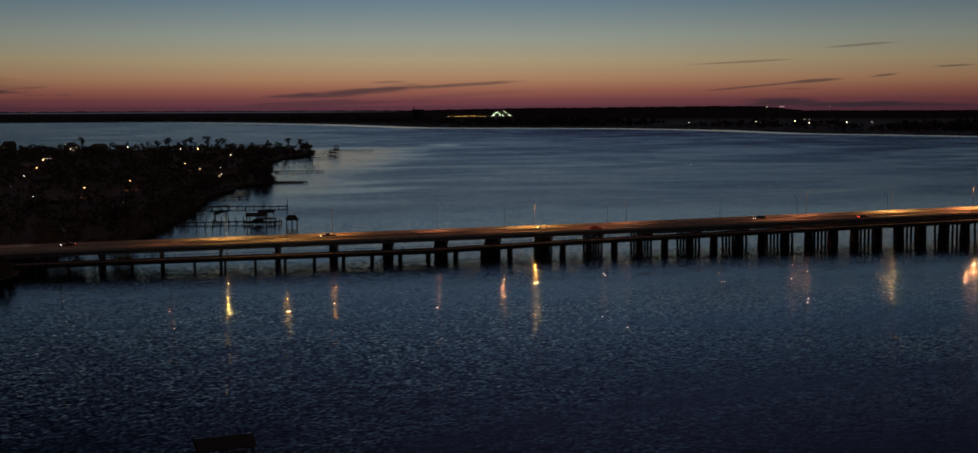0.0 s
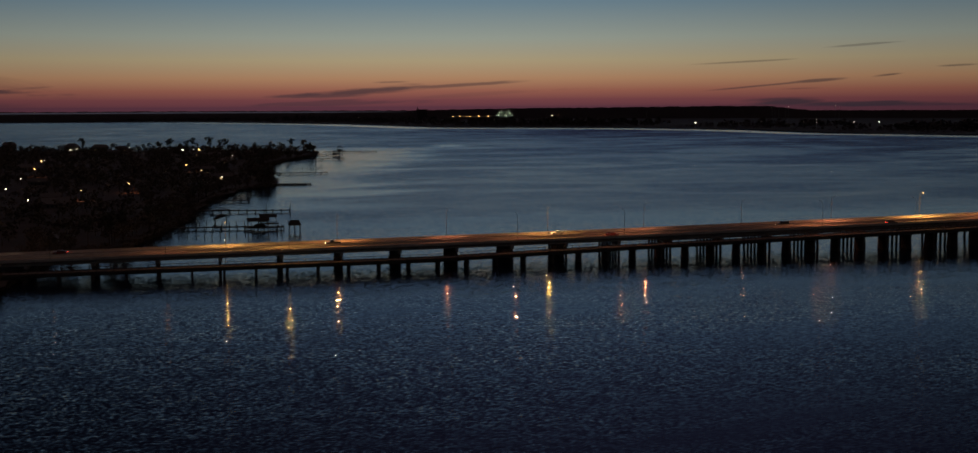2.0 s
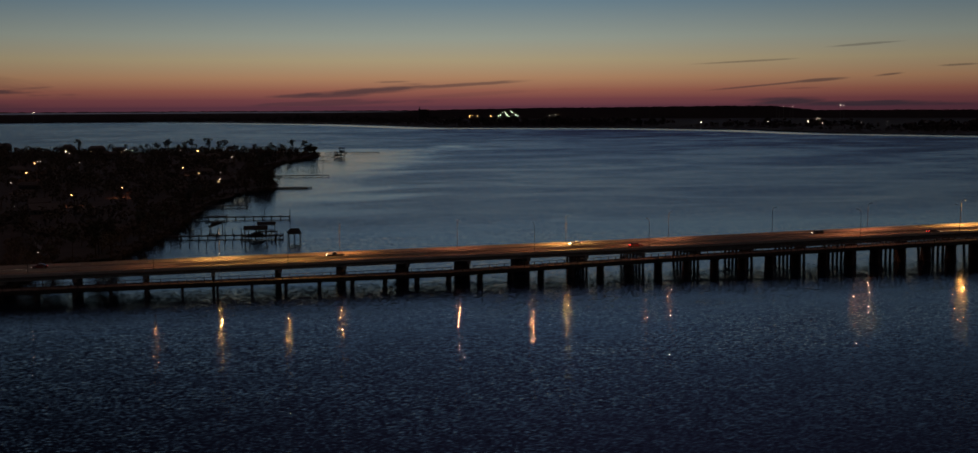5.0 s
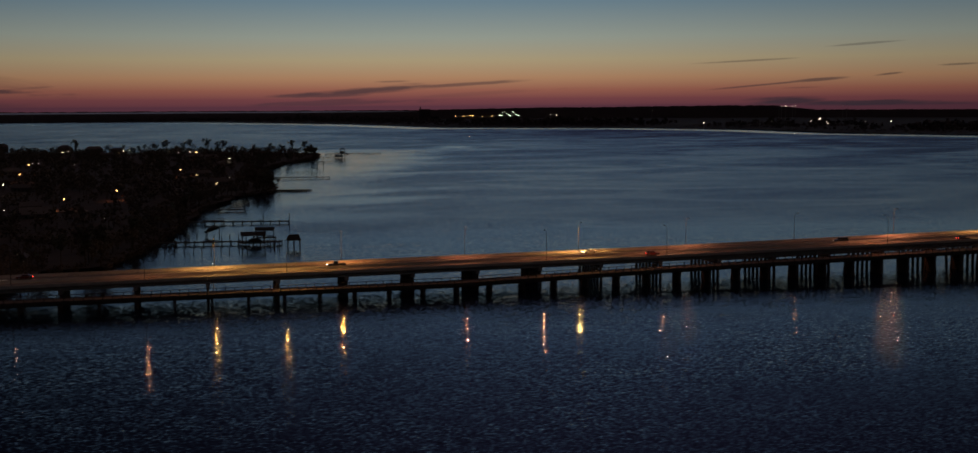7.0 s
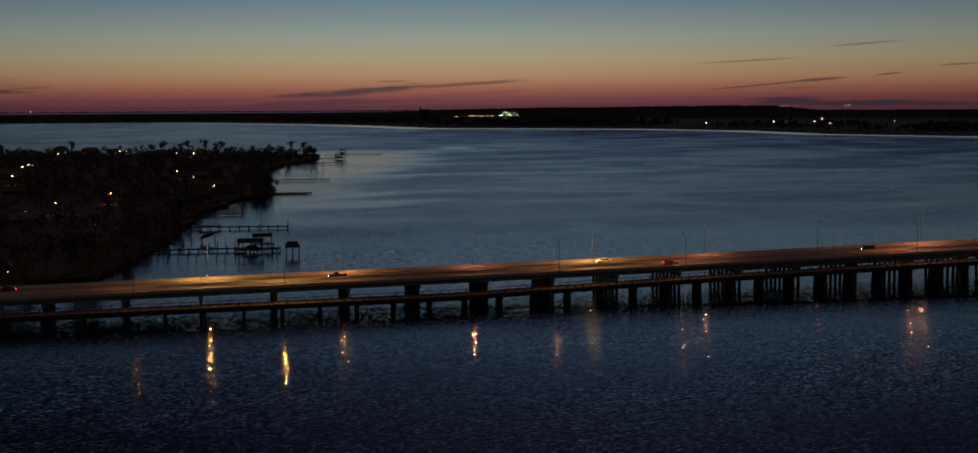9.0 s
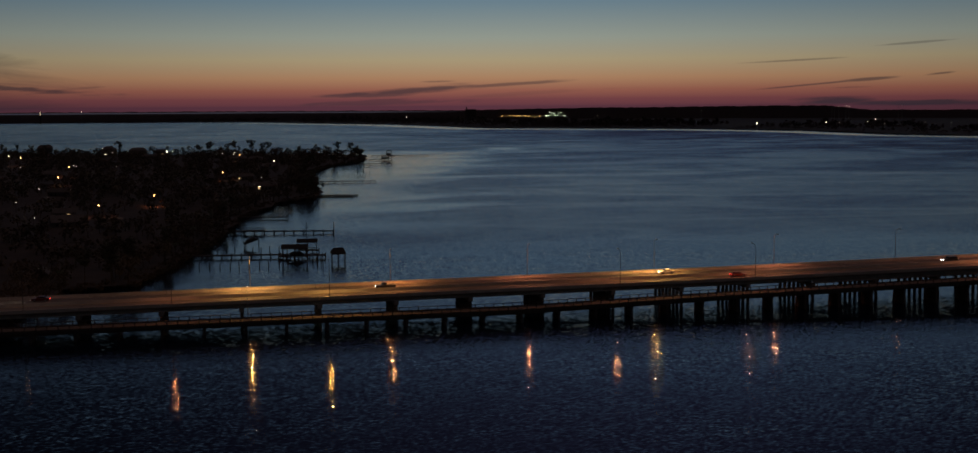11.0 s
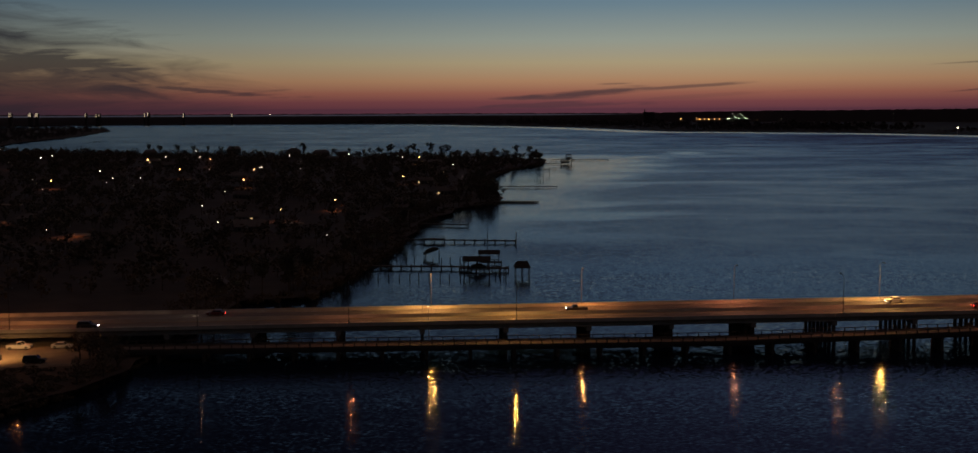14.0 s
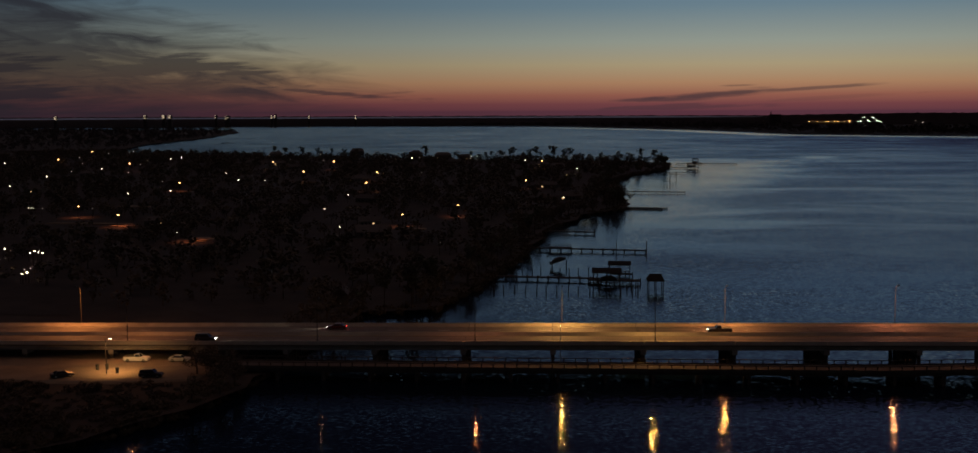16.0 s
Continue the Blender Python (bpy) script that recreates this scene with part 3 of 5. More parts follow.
inner = [(-880, 66), (-62, 66), (-30, 80), (-22, 115), (-14, 180), (-6, 285), (0, 380), (28, 425), (30, 640), (60, 780), (104, 890), (118, 1000), (50, 1050), (-130, 1085), (-340, 1165), (-570, 1300), (-880, 1390)]
woods("spit_woods", "dark trees on the distant spit", SPIT, 2600, (-2300, 1340, -660, 3500), 9, 14, 6, FARWOOD, leaf=1.3)


def shore_woods(name, label, line, depth, height, seed, step):
    """Distant woods along a shore: rows of ragged crowns, front to back."""
    rr = random.Random(seed)
    s = Shape()
    for row in range(5):
        for (x1, y1), (x2, y2) in zip(line, line[1:]):
            length = math.hypot(x2 - x1, y2 - y1)
            nx, ny = -(y2 - y1) / length, (x2 - x1) / length
            for k in range(int(length / step)):
                f = (k + rr.uniform(0, 1)) * step / length
                off = 12 + row * depth / 5 + rr.uniform(0, depth / 5)
                x, y = x1 + f * (x2 - x1) + nx * off, y1 + f * (y2 - y1) + ny * off
                h = height * (0.28, 0.5, 0.8, 1.05, 1.3)[row] * rr.uniform(0.75, 1.15)
                cl = [(x + rr.uniform(-.6, .6) * step, y + rr.uniform(-.5, .5) * step, h * rr.uniform(0.2, 0.8), h * 0.36) for _ in range(3)]
                c = leaf_cloud(rr, cl, 9, h * 0.26, 0.8)
                s.add(c.v, c.f)
    return tagged(part(name, s, FARWOOD), label, "woods", kind="stuff")


farline = [(3600, 520), (1900, 900), (1343, 1330), (1190, 1600), (1190, 1940), (1037, 2246), (623, 2542), (560, 2800), (460, 3215), (-27, 4120), (-745, 4480), (-2400, 4330)]
shore_woods("far_shore_woods", "dark line of trees along the far shore", [(x, y) for x, y in farline][::-1], 520, 15, 8, 20)

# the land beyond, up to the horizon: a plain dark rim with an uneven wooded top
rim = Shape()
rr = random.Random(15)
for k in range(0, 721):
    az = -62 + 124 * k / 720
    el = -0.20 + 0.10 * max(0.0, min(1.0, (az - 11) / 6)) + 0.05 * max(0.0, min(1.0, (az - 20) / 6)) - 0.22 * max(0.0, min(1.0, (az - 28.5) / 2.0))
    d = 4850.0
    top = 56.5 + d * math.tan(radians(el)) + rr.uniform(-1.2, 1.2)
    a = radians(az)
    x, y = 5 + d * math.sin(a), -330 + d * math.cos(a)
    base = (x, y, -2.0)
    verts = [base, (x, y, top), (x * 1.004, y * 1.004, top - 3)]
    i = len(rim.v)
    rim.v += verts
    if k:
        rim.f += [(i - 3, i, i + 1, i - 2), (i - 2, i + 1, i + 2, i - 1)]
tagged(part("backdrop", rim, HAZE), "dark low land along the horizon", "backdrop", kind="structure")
# glowing pale strip: sky reflection on open water between last land and spit
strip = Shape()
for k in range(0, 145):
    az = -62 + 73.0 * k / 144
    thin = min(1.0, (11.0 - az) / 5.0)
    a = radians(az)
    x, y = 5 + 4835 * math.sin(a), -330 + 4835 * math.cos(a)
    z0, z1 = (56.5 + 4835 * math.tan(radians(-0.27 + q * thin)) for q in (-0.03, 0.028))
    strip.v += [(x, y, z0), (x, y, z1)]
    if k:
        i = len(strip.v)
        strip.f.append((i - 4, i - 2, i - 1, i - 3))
tagged(part("backdrop", strip, FARWATER_GLOW), "thin glowing strip painted as pale open water below the horizon", "backdrop", kind="structure")


# ---- the road bridge ----
X0, X1, SPAN = -420.0, 600.0, 20.35
WIDE = 22.4
FIRST = 9.6 - 6 * SPAN
stations = [(x, deck_z(x)) for x in [X0 + k * SPAN / 2 for k in range(int((X1 - X0) / SPAN * 2) + 1)]]
bridge = thing("road_bridge", "long low concrete highway bridge on pile bents, lit by street lamps", "bridge")
part("deck", Shape().sweep([(0, -0.02), (0, -0.3), (0.5, -0.42), (WIDE - 0.5, -0.42), (WIDE, -0.3), (WIDE, -0.02), (WIDE / 2, 0.0)], stations), ROAD, bridge)
BARRIER = [(0.0, -0.02), (0.0, 0.85), (0.22, 0.85), (0.28, 0.40), (0.44, 0.12), (0.44, -0.02)]
x = FIRST - 11 * SPAN
while x < X1 - SPAN:
    ends = [(x + 0.05, deck_z(x)), (x + SPAN / 2, deck_z(x + SPAN / 2)), (x + SPAN - 0.05, deck_z(x + SPAN))]
    part("parapet_panel", Shape().sweep([(y - 0.02, z) for y, z in BARRIER], ends), PARAPET, bridge, "weathered concrete parapet")
    part("parapet_panel", Shape().sweep([(WIDE + 0.02 - y, z) for y, z in BARRIER][::-1], ends), PARAPET, bridge, "weathered concrete parapet")
    part("deck_joint", Shape().box(x - 0.05, 0.45, deck_z(x) - 0.05, x + 0.05, WIDE - 0.45, deck_z(x) + 0.006), RUBBER, bridge, "dark expansion joint")
    x += SPAN
MED = [(-0.32, 0.0), (-0.20, 0.30), (-0.10, 0.82), (0.10, 0.82), (0.20, 0.30), (0.32, 0.0)]
part("median_barrier", Shape().sweep([(WIDE / 2 - 0.2 + y, z) for y, z in MED][::-1], stations), PARAPET, bridge, "concrete median barrier")
for y, mat, nm in ((1.1, PAINT_WHITE, "edge_line"), (10.2, PAINT_YELLOW, "median_line"), (11.9, PAINT_YELLOW, "median_line"), (WIDE - 1.1, PAINT_WHITE, "edge_line")):
    part(nm, Shape().sweep([(y - 0.07, 0.003), (y + 0.07, 0.003), (y + 0.07, 0.012), (y - 0.07, 0.012)], stations), mat, bridge)
dash = Shape().box(0, -0.06, 0.004, 3.0, 0.06, 0.014).mesh("lane_dash", PAINT_WHITE)
x = -140.0
while x < 340:
    for y in (5.7, 16.9):
        part("lane_dash", dash, PAINT_WHITE, bridge, at=pose(x, y, deck_z(x) , 0, -math.degrees(math.atan(deck_z(x + 3) - deck_z(x)) / 3), 0))
    x += 12.2
# girders under the deck, deeper towards the channel
DEEP_FROM = FIRST + 14 * SPAN
for k in range(9):
    y = 0.75 + k * (WIDE - 1.5) / 8
    for low, run in ((-1.28, [q for q in stations if q[0] < DEEP_FROM] + [(DEEP_FROM, deck_z(DEEP_FROM))]), (-1.95, [(DEEP_FROM + 0.03, deck_z(DEEP_FROM))] + [q for q in stations if q[0] > DEEP_FROM + 0.1])):
        part("girder", Shape().sweep([(y - 0.35, low), (y + 0.35, low), (y + 0.35, low + 0.16), (y + 0.13, low + 0.33), (y + 0.13, -0.6), (y + 0.3, -0.40), (y - 0.3, -0.40), (y - 0.13, -0.6), (y - 0.13, low + 0.33), (y - 0.35, low + 0.16)], run), CONCRETE, bridge)
# pile bents: square columns under a cap, the outer ones battered
cap = Shape().box(-0.62, 0.4, -2.35, 0.62, WIDE - 0.4, -1.27).mesh("bent_cap", CONCRETE)


def column_mesh(half, lean):
    c = Shape()
    for z, dy in ((0.0, 0.0), (-10.0, lean)):
        c.v += [(-half, dy - half, z), (half, dy - half, z), (half, dy + half, z), (-half, dy + half, z)]
    c.f = [(0, 1, 2, 3), (7, 6, 5, 4), (0, 4, 5, 1), (1, 5, 6, 2), (2, 6, 7, 3), (3, 7, 4, 0)]
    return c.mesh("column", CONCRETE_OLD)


columns = {lean: column_mesh(0.36, lean) for lean in (-1.1, 0.0, 1.1)}
for k in range(0, 36):
    x = FIRST + k * SPAN
    if x > X1 - 4:
        break
    drop = -0.67 if x > DEEP_FROM - 1 else 0.0
    c = part("bent_cap", cap, CONCRETE, bridge, at=shift(x, 0, deck_z(x) + drop))
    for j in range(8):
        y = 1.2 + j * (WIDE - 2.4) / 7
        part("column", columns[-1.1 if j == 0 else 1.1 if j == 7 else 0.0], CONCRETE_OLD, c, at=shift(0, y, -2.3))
# approach embankment
bank = Shape()
bank.sweep([(-7.0, -1.0), (-0.4, 3.9), (WIDE + 0.4, 3.9), (WIDE + 7, -1.0)], [(-440, -2.4), (-150, -1.5), (-130, -3.4)])
tagged(part("embankment", bank, SOIL), "grassy embankment under the bridge approach", "embankment", kind="structure")

# ---- the old low bridge in front of it ----
LY0, LY1, LZ = -12.2, -6.0, 3.1
old = thing("old_bridge", "narrow old concrete bridge on short pile bents beside the highway", "bridge")


def low_dz(x):
    """The old bridge climbs beside the highway towards the channel."""
    return 0.0236 * max(0.0, min(x, 150.0) - 80.0) + 0.0165 * max(0.0, min(x, 330.0) - 150.0)


lst = [(-64 + k * 10.2, low_dz(-64 + k * 10.2)) for k in range(0, 52)]
part("deck", Shape().sweep([(LY0, LZ), (LY0, LZ - 0.45), (LY1, LZ - 0.45), (LY1, LZ)], lst), CONCRETE_OLD, old)
for k in range(4):
    y = LY0 + 0.6 + k * (LY1 - LY0 - 1.2) / 3
    part("girder", Shape().sweep([(y - 0.25, LZ - 1.15), (y + 0.25, LZ - 1.15), (y + 0.25, LZ - 0.44), (y - 0.25, LZ - 0.44)], lst), CONCRETE_OLD, old)
for y in (LY0 + 0.15, LY1 - 0.15):
    part("curb", Shape().sweep([(y - 0.15, LZ - 0.01), (y + 0.15, LZ - 0.01), (y + 0.15, LZ + 0.25), (y - 0.15, LZ + 0.25)][::-1], lst), CONCRETE_OLD, old)
    part("handrail", Shape().sweep([(y - 0.1, LZ + 0.95), (y + 0.1, LZ + 0.95), (y + 0.1, LZ + 1.1), (y - 0.1, LZ + 1.1)], lst), CONCRETE_OLD, old)
    post = Shape().box(-0.12, -0.1, 0.2, 0.12, 0.1, 0.96).mesh("rail_post", CONCRETE_OLD)
    for k in range(150):
        x = -62 + k * 2.55
        part("rail_post", post, CONCRETE_OLD, old, at=shift(x, y, LZ + low_dz(x)))
lcap = Shape().box(-0.4, LY0 + 0.3, -0.7, 0.4, LY1 - 0.3, 0.0).mesh("bent_cap", CONCRETE_OLD)
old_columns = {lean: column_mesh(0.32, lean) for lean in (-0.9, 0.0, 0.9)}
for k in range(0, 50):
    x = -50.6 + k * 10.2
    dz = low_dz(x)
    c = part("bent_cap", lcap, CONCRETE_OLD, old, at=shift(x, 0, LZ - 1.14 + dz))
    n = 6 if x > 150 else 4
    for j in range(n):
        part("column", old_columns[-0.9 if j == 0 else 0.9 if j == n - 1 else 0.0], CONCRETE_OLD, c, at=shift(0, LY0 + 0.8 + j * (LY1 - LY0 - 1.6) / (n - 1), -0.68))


# ---- street lamps on the bridge ----
POLE = Shape().tube([(0, 0, 0), (0, 0, 5), (0, 0, 8.4)], [0.105, 0.08, 0.055], 8)
POLE.box(-0.2, -0.2, -0.02, 0.2, 0.2, 0.12)
POLE_M = POLE.mesh("pole", ALU)
ARM_M = Shape().tube([(0, 0, 8.25), (0, 0.25, 8.95), (0, 0.9, 9.4), (0, 2.1, 9.55)], [0.055, 0.05, 0.045, 0.04], 7).mesh("arm", ALU)
HEAD = Shape()
HEAD.add([(-0.16, 1.9, 9.51), (0.16, 1.9, 9.51), (0.2, 2.75, 9.49), (-0.2, 2.75, 9.49), (-0.1, 1.95, 9.67), (0.1, 1.95, 9.67), (0.13, 2.7, 9.65), (-0.13, 2.7, 9.65)], [(4, 5, 6, 7), (0, 1, 5, 4), (1, 2, 6, 5), (2, 3, 7, 6), (3, 0, 4, 7), (3, 2, 1, 0)])
for a0, b0, a1, b1 in ((-0.2, 1.9, -0.17, 2.75), (0.17, 1.9, 0.2, 2.75), (-0.17, 1.9, 0.17, 1.93), (-0.17, 2.72, 0.17, 2.75)):
    HEAD.box(a0, b0, 9.39, a1, b1, 9.51)
HEAD_M = HEAD.mesh("lamp_head", ALU)
LENS_M = Shape().box(-0.13, 2.05, 9.465, 0.13, 2.65, 9.488).mesh("lens", LENS)


def street_lamp(x, near_side, power, color, drop=False):
    y = 0.20 if near_side else WIDE - 0.20
    m = pose(x, y, deck_z(x) + 0.85, 0, 0, 0 if near_side else 180)
    t = thing("street_lamp", "tall aluminium street lamp with a curved arm on the parapet", "street lamp", "bridge street lamps", at=m)
    part("pole", POLE_M, ALU, t)
    part("arm", ARM_M, ALU, t)
    h = part("lamp_head", HEAD_M, ALU, t)
    if power > 0:
        part("lens", LENS_M, LENS, h, "glowing lamp lens")
        li = bpy.data.lights.new("sodium_light", "AREA")
        li.shape, li.size, li.size_y = "RECTANGLE", 0.34, 0.76
        li.energy, li.color = power, color
        lo = new("sodium_light", li)
        lo.parent = t
        lo.matrix_basis = pose(0, 2.3, 9.385)
    if drop:
        part("bulb", Shape().ball((0, 2.4, 9.37), 0.16, 0.7, 5, 8), SODIUM, h, "glowing drop lens")
    return t


AMBER, ORANGE, PINK = (1.0, 0.50, 0.13), (1.0, 0.37, 0.10), (1.0, 0.34, 0.15)
FULL = 3500.0
for x, p, c in ((-108, 0.75, (1.0, 0.33, 0.08)), (11.9, 0.95, AMBER), (51.4, 0.6, ORANGE), (92, 0.3, PINK), (131.4, 1.0, AMBER), (170.5, 0.3, PINK), (212, 0.02, PINK), (252, 0.5, PINK), (293, 2.2, AMBER), (334, 2.2, ORANGE), (375, 0.5, ORANGE)):
    street_lamp(x, False, p * FULL, c, x == 293)
for x, p, c in ((-88, 0.25, (1.0, 0.33, 0.10)), (-44, 0.007, (1.0, 0.55, 0.4)), (-8, 0.12, PINK), (32.5, 0.5, AMBER), (113.3, 0.16, PINK), (154, 0.22, PINK), (235, 0.33, PINK), (276, 0.03, PINK), (317, 0.4, PINK)):
    street_lamp(x, True, p * FULL, c)


# ---- docks and boathouses in the cove ----
def dock(x0, y0, x1, y1, width=1.6, z=1.15, step=3.4, rail=False, label="weathered timber dock on thin piles"):
    length, turn = math.hypot(x1 - x0, y1 - y0), math.degrees(math.atan2(y1 - y0, x1 - x0))
    t = thing("dock", label, "dock", "cove docks", at=pose(x0, y0, 0, 0, 0, turn))
    d = Shape()
    k = 0.0
    while k < length:
        d.box(k, -width / 2, z - 0.05, min(k + 0.28, length), width / 2, z)
        k += 0.30
    part("decking", d, WOOD, t)
    for y in (-width / 2 + 0.1, width / 2 - 0.1):
        part("stringer", Shape().box(0, y - 0.06, z - 0.45, length, y + 0.06, z - 0.05), WOOD, t)
    high = 1.05 if rail else 0.45
    pm = Shape().tube([(0, 0, -3), (0, 0, z + high)], [0.19, 0.16], 7).mesh("post", WOOD)
    n = int(length / step)
    for i in range(n + 1):
        for y in (-width / 2 - 0.1, width / 2 + 0.1):
            part("post", pm, WOOD, t, at=shift(i * length / n, y, 0))
    if rail:
        for y in (-width / 2 - 0.1, width / 2 + 0.1):
            part("handrail", Shape().box(0, y - 0.05, z + 0.95, length, y + 0.05, z + 1.05), WOOD, t)
    return t


def loose_pile(x, y, h):
    p = part("mooring_pile", Shape().tube([(0, 0, -3), (0.02, 0, h * 0.6), (0.05, 0.02, h)], [0.2, 0.18, 0.15], 7), WOOD, at=shift(x, y, 0))
    return tagged(p, "bare timber mooring pile standing in the water", "pile", "mooring piles")


def boathouse(x, y, w, d, eave, ridge, hip=0.0, turn=0.0, platform=1.2, label="open timber boathouse with a dark roof on piles", mat=SHINGLE):
    t = thing("boathouse", label, "boathouse", "cove boathouses", at=pose(x, y, 0, 0, 0, turn))
    a, b, o = w / 2, d / 2, 0.5
    r = Shape()
    e, th = eave, 0.16
    top = [(-a - o + hip, 0, ridge), (a + o - hip, 0, ridge)]
    low = [(-a - o, -b - o, e), (a + o, -b - o, e), (a + o, b + o, e), (-a - o, b + o, e)]
    v = low + top + [(p[0], p[1], p[2] - th) for p in low + top]
    r.add(v, [(0, 1, 5, 4), (2, 3, 4, 5), (1, 2, 5), (3, 0, 4), (6, 10, 11, 7), (8, 11, 10, 9), (7, 11, 8), (9, 10, 6), (0, 6, 7, 1), (1, 7, 8, 2), (2, 8, 9, 3), (3, 9, 6, 0)])
    part("roof", r, mat, t, "dark pitched roof")
    post = Shape().box(-0.12, -0.12, -3, 0.12, 0.12, eave - 0.05).mesh("post", WOOD)
    for px in (-a, 0, a):
        for py in (-b, b):
            part("post", post, WOOD, t, at=shift(px, py, 0))
    for py in (-b, b):
        part("beam", Shape().box(-a - 0.2, py - 0.08, eave - 0.32, a + 0.2, py + 0.08, eave - 0.04), WOOD, t)
    if platform:
        part("platform", Shape().box(-a, -b - 0.1, platform - 0.18, a, -b + 1.1, platform).box(-a, b - 1.1, platform - 0.18, a, b + 0.1, platform), WOOD, t)
        part("brace", Shape().tube([(-a, -b, eave - 1.3), (-a + 1.2, -b, eave - 0.2)], 0.06, 5), WOOD, t)
        part("brace", Shape().tube([(a, -b, eave - 1.3), (a - 1.2, -b, eave - 0.2)], 0.06, 5), WOOD, t)
    return t


def boat(x, y, z, turn, tilt, length=6.0):
    t = thing("motor_boat", "small dark motor boat hanging on a lift", "boat", at=pose(x, y, z, 0, tilt, turn))
    h = Shape()
    n = 9
    secs = []
    for i in range(n):
        f = i / (n - 1)
        wd = 1.05 * (1 - max(0, (f - 0.55) / 0.45) ** 2.0) + 0.02
        secs.append([(-length / 2 + f * length, s * wd * k, zz + 0.25 * f * f) for s, k, zz in ((-1, 1, 0.75), (-1, 0.75, 0.2), (0, 0, -0.1), (1, 0.75, 0.2), (1, 1, 0.75))])
    h.v = [p for s in secs for p in s]
    h.f = [(i * 5 + k, i * 5 + k + 1, i * 5 + k + 6, i * 5 + k + 5) for i in range(n - 1) for k in range(4)] + [(0, 4, 3, 2, 1)] + [(i * 5, (i + 1) * 5, (i + 1) * 5 + 4, i * 5 + 4) for i in range(n - 1)]
    part("hull", h, CAR_DARK, t)
    part("cover", Shape().tube([(-length * 0.42, 0, 0.75), (-length * 0.2, 0, 1.0), (length * 0.2, 0, 1.05), (length * 0.42, 0, 0.95)], [0.5, 0.85, 0.8, 0.2], 8), PLASTIC, t, "dark canvas boat cover")
    part("console", Shape().box(-0.6, -0.4, 0.7, 0.3, 0.4, 1.4), PLASTIC, t)
    part("outboard_motor", Shape().box(-length / 2 - 0.5, -0.2, -0.2, -length / 2 - 0.05, 0.2, 1.1), PLASTIC, t)
    return t


dock(-24, 141.0, 27, 135.0, 1.7, 1.2, 3.6)
dock(22.5, 131.6, 40, 130.0, 3.0, 1.25, 2.6)
dock(31, 146.5, 38.5, 145.8, 2.2, 1.2, 2.5)
dock(-12, 224.6, 49, 212.8, 1.8, 1.3, 4.2, label="long weathered timber dock with two tall end posts")
loose_pile(49.2, 212.2, 5.0)
loose_pile(37.0, 214.6, 4.6)
t = dock(9.0, 219.5, 18.0, 217.6, 4.5, 1.7, 4.5, rail=True, label="square timber platform with rails along the dock")
dock(4, 291, 31, 284.8, 2.6, 1.2, 4.0, rail=True)
for off in (0.0, 4.6):
    dock(48, 429 - off, 80 - 0.8 * off, 423 - off, 1.5, 0.8, 1.4, label="low timber jetty close to the water")
dock(56, 558.5, 106, 551, 2.0, 1.3, 4.6, label="long timber dock on thin piles")
dock(128, 905, 154, 900, 1.8, 1.3, 4.5)
dock(150, 990, 214, 987, 1.8, 1.3, 6.0)
dock(118, 812, 146, 808, 1.6, 1.3, 5.0)
boathouse(28.5, 128, 9.0, 6.5, 4.5, 5.7, turn=-4, mat=TIN, label="open boathouse with a low flat tin roof on piles")
boathouse(34.2, 150, 7.2, 6.0, 4.1, 5.1, turn=-4, mat=TIN, label="open boathouse with a low flat tin roof on piles")
boathouse(43.9, 118.5, 4.7, 4.8, 3.1, 5.1, hip=1.0, platform=0, mat=TIN, label="single boat shelter with a hipped dark roof on four tall piles")


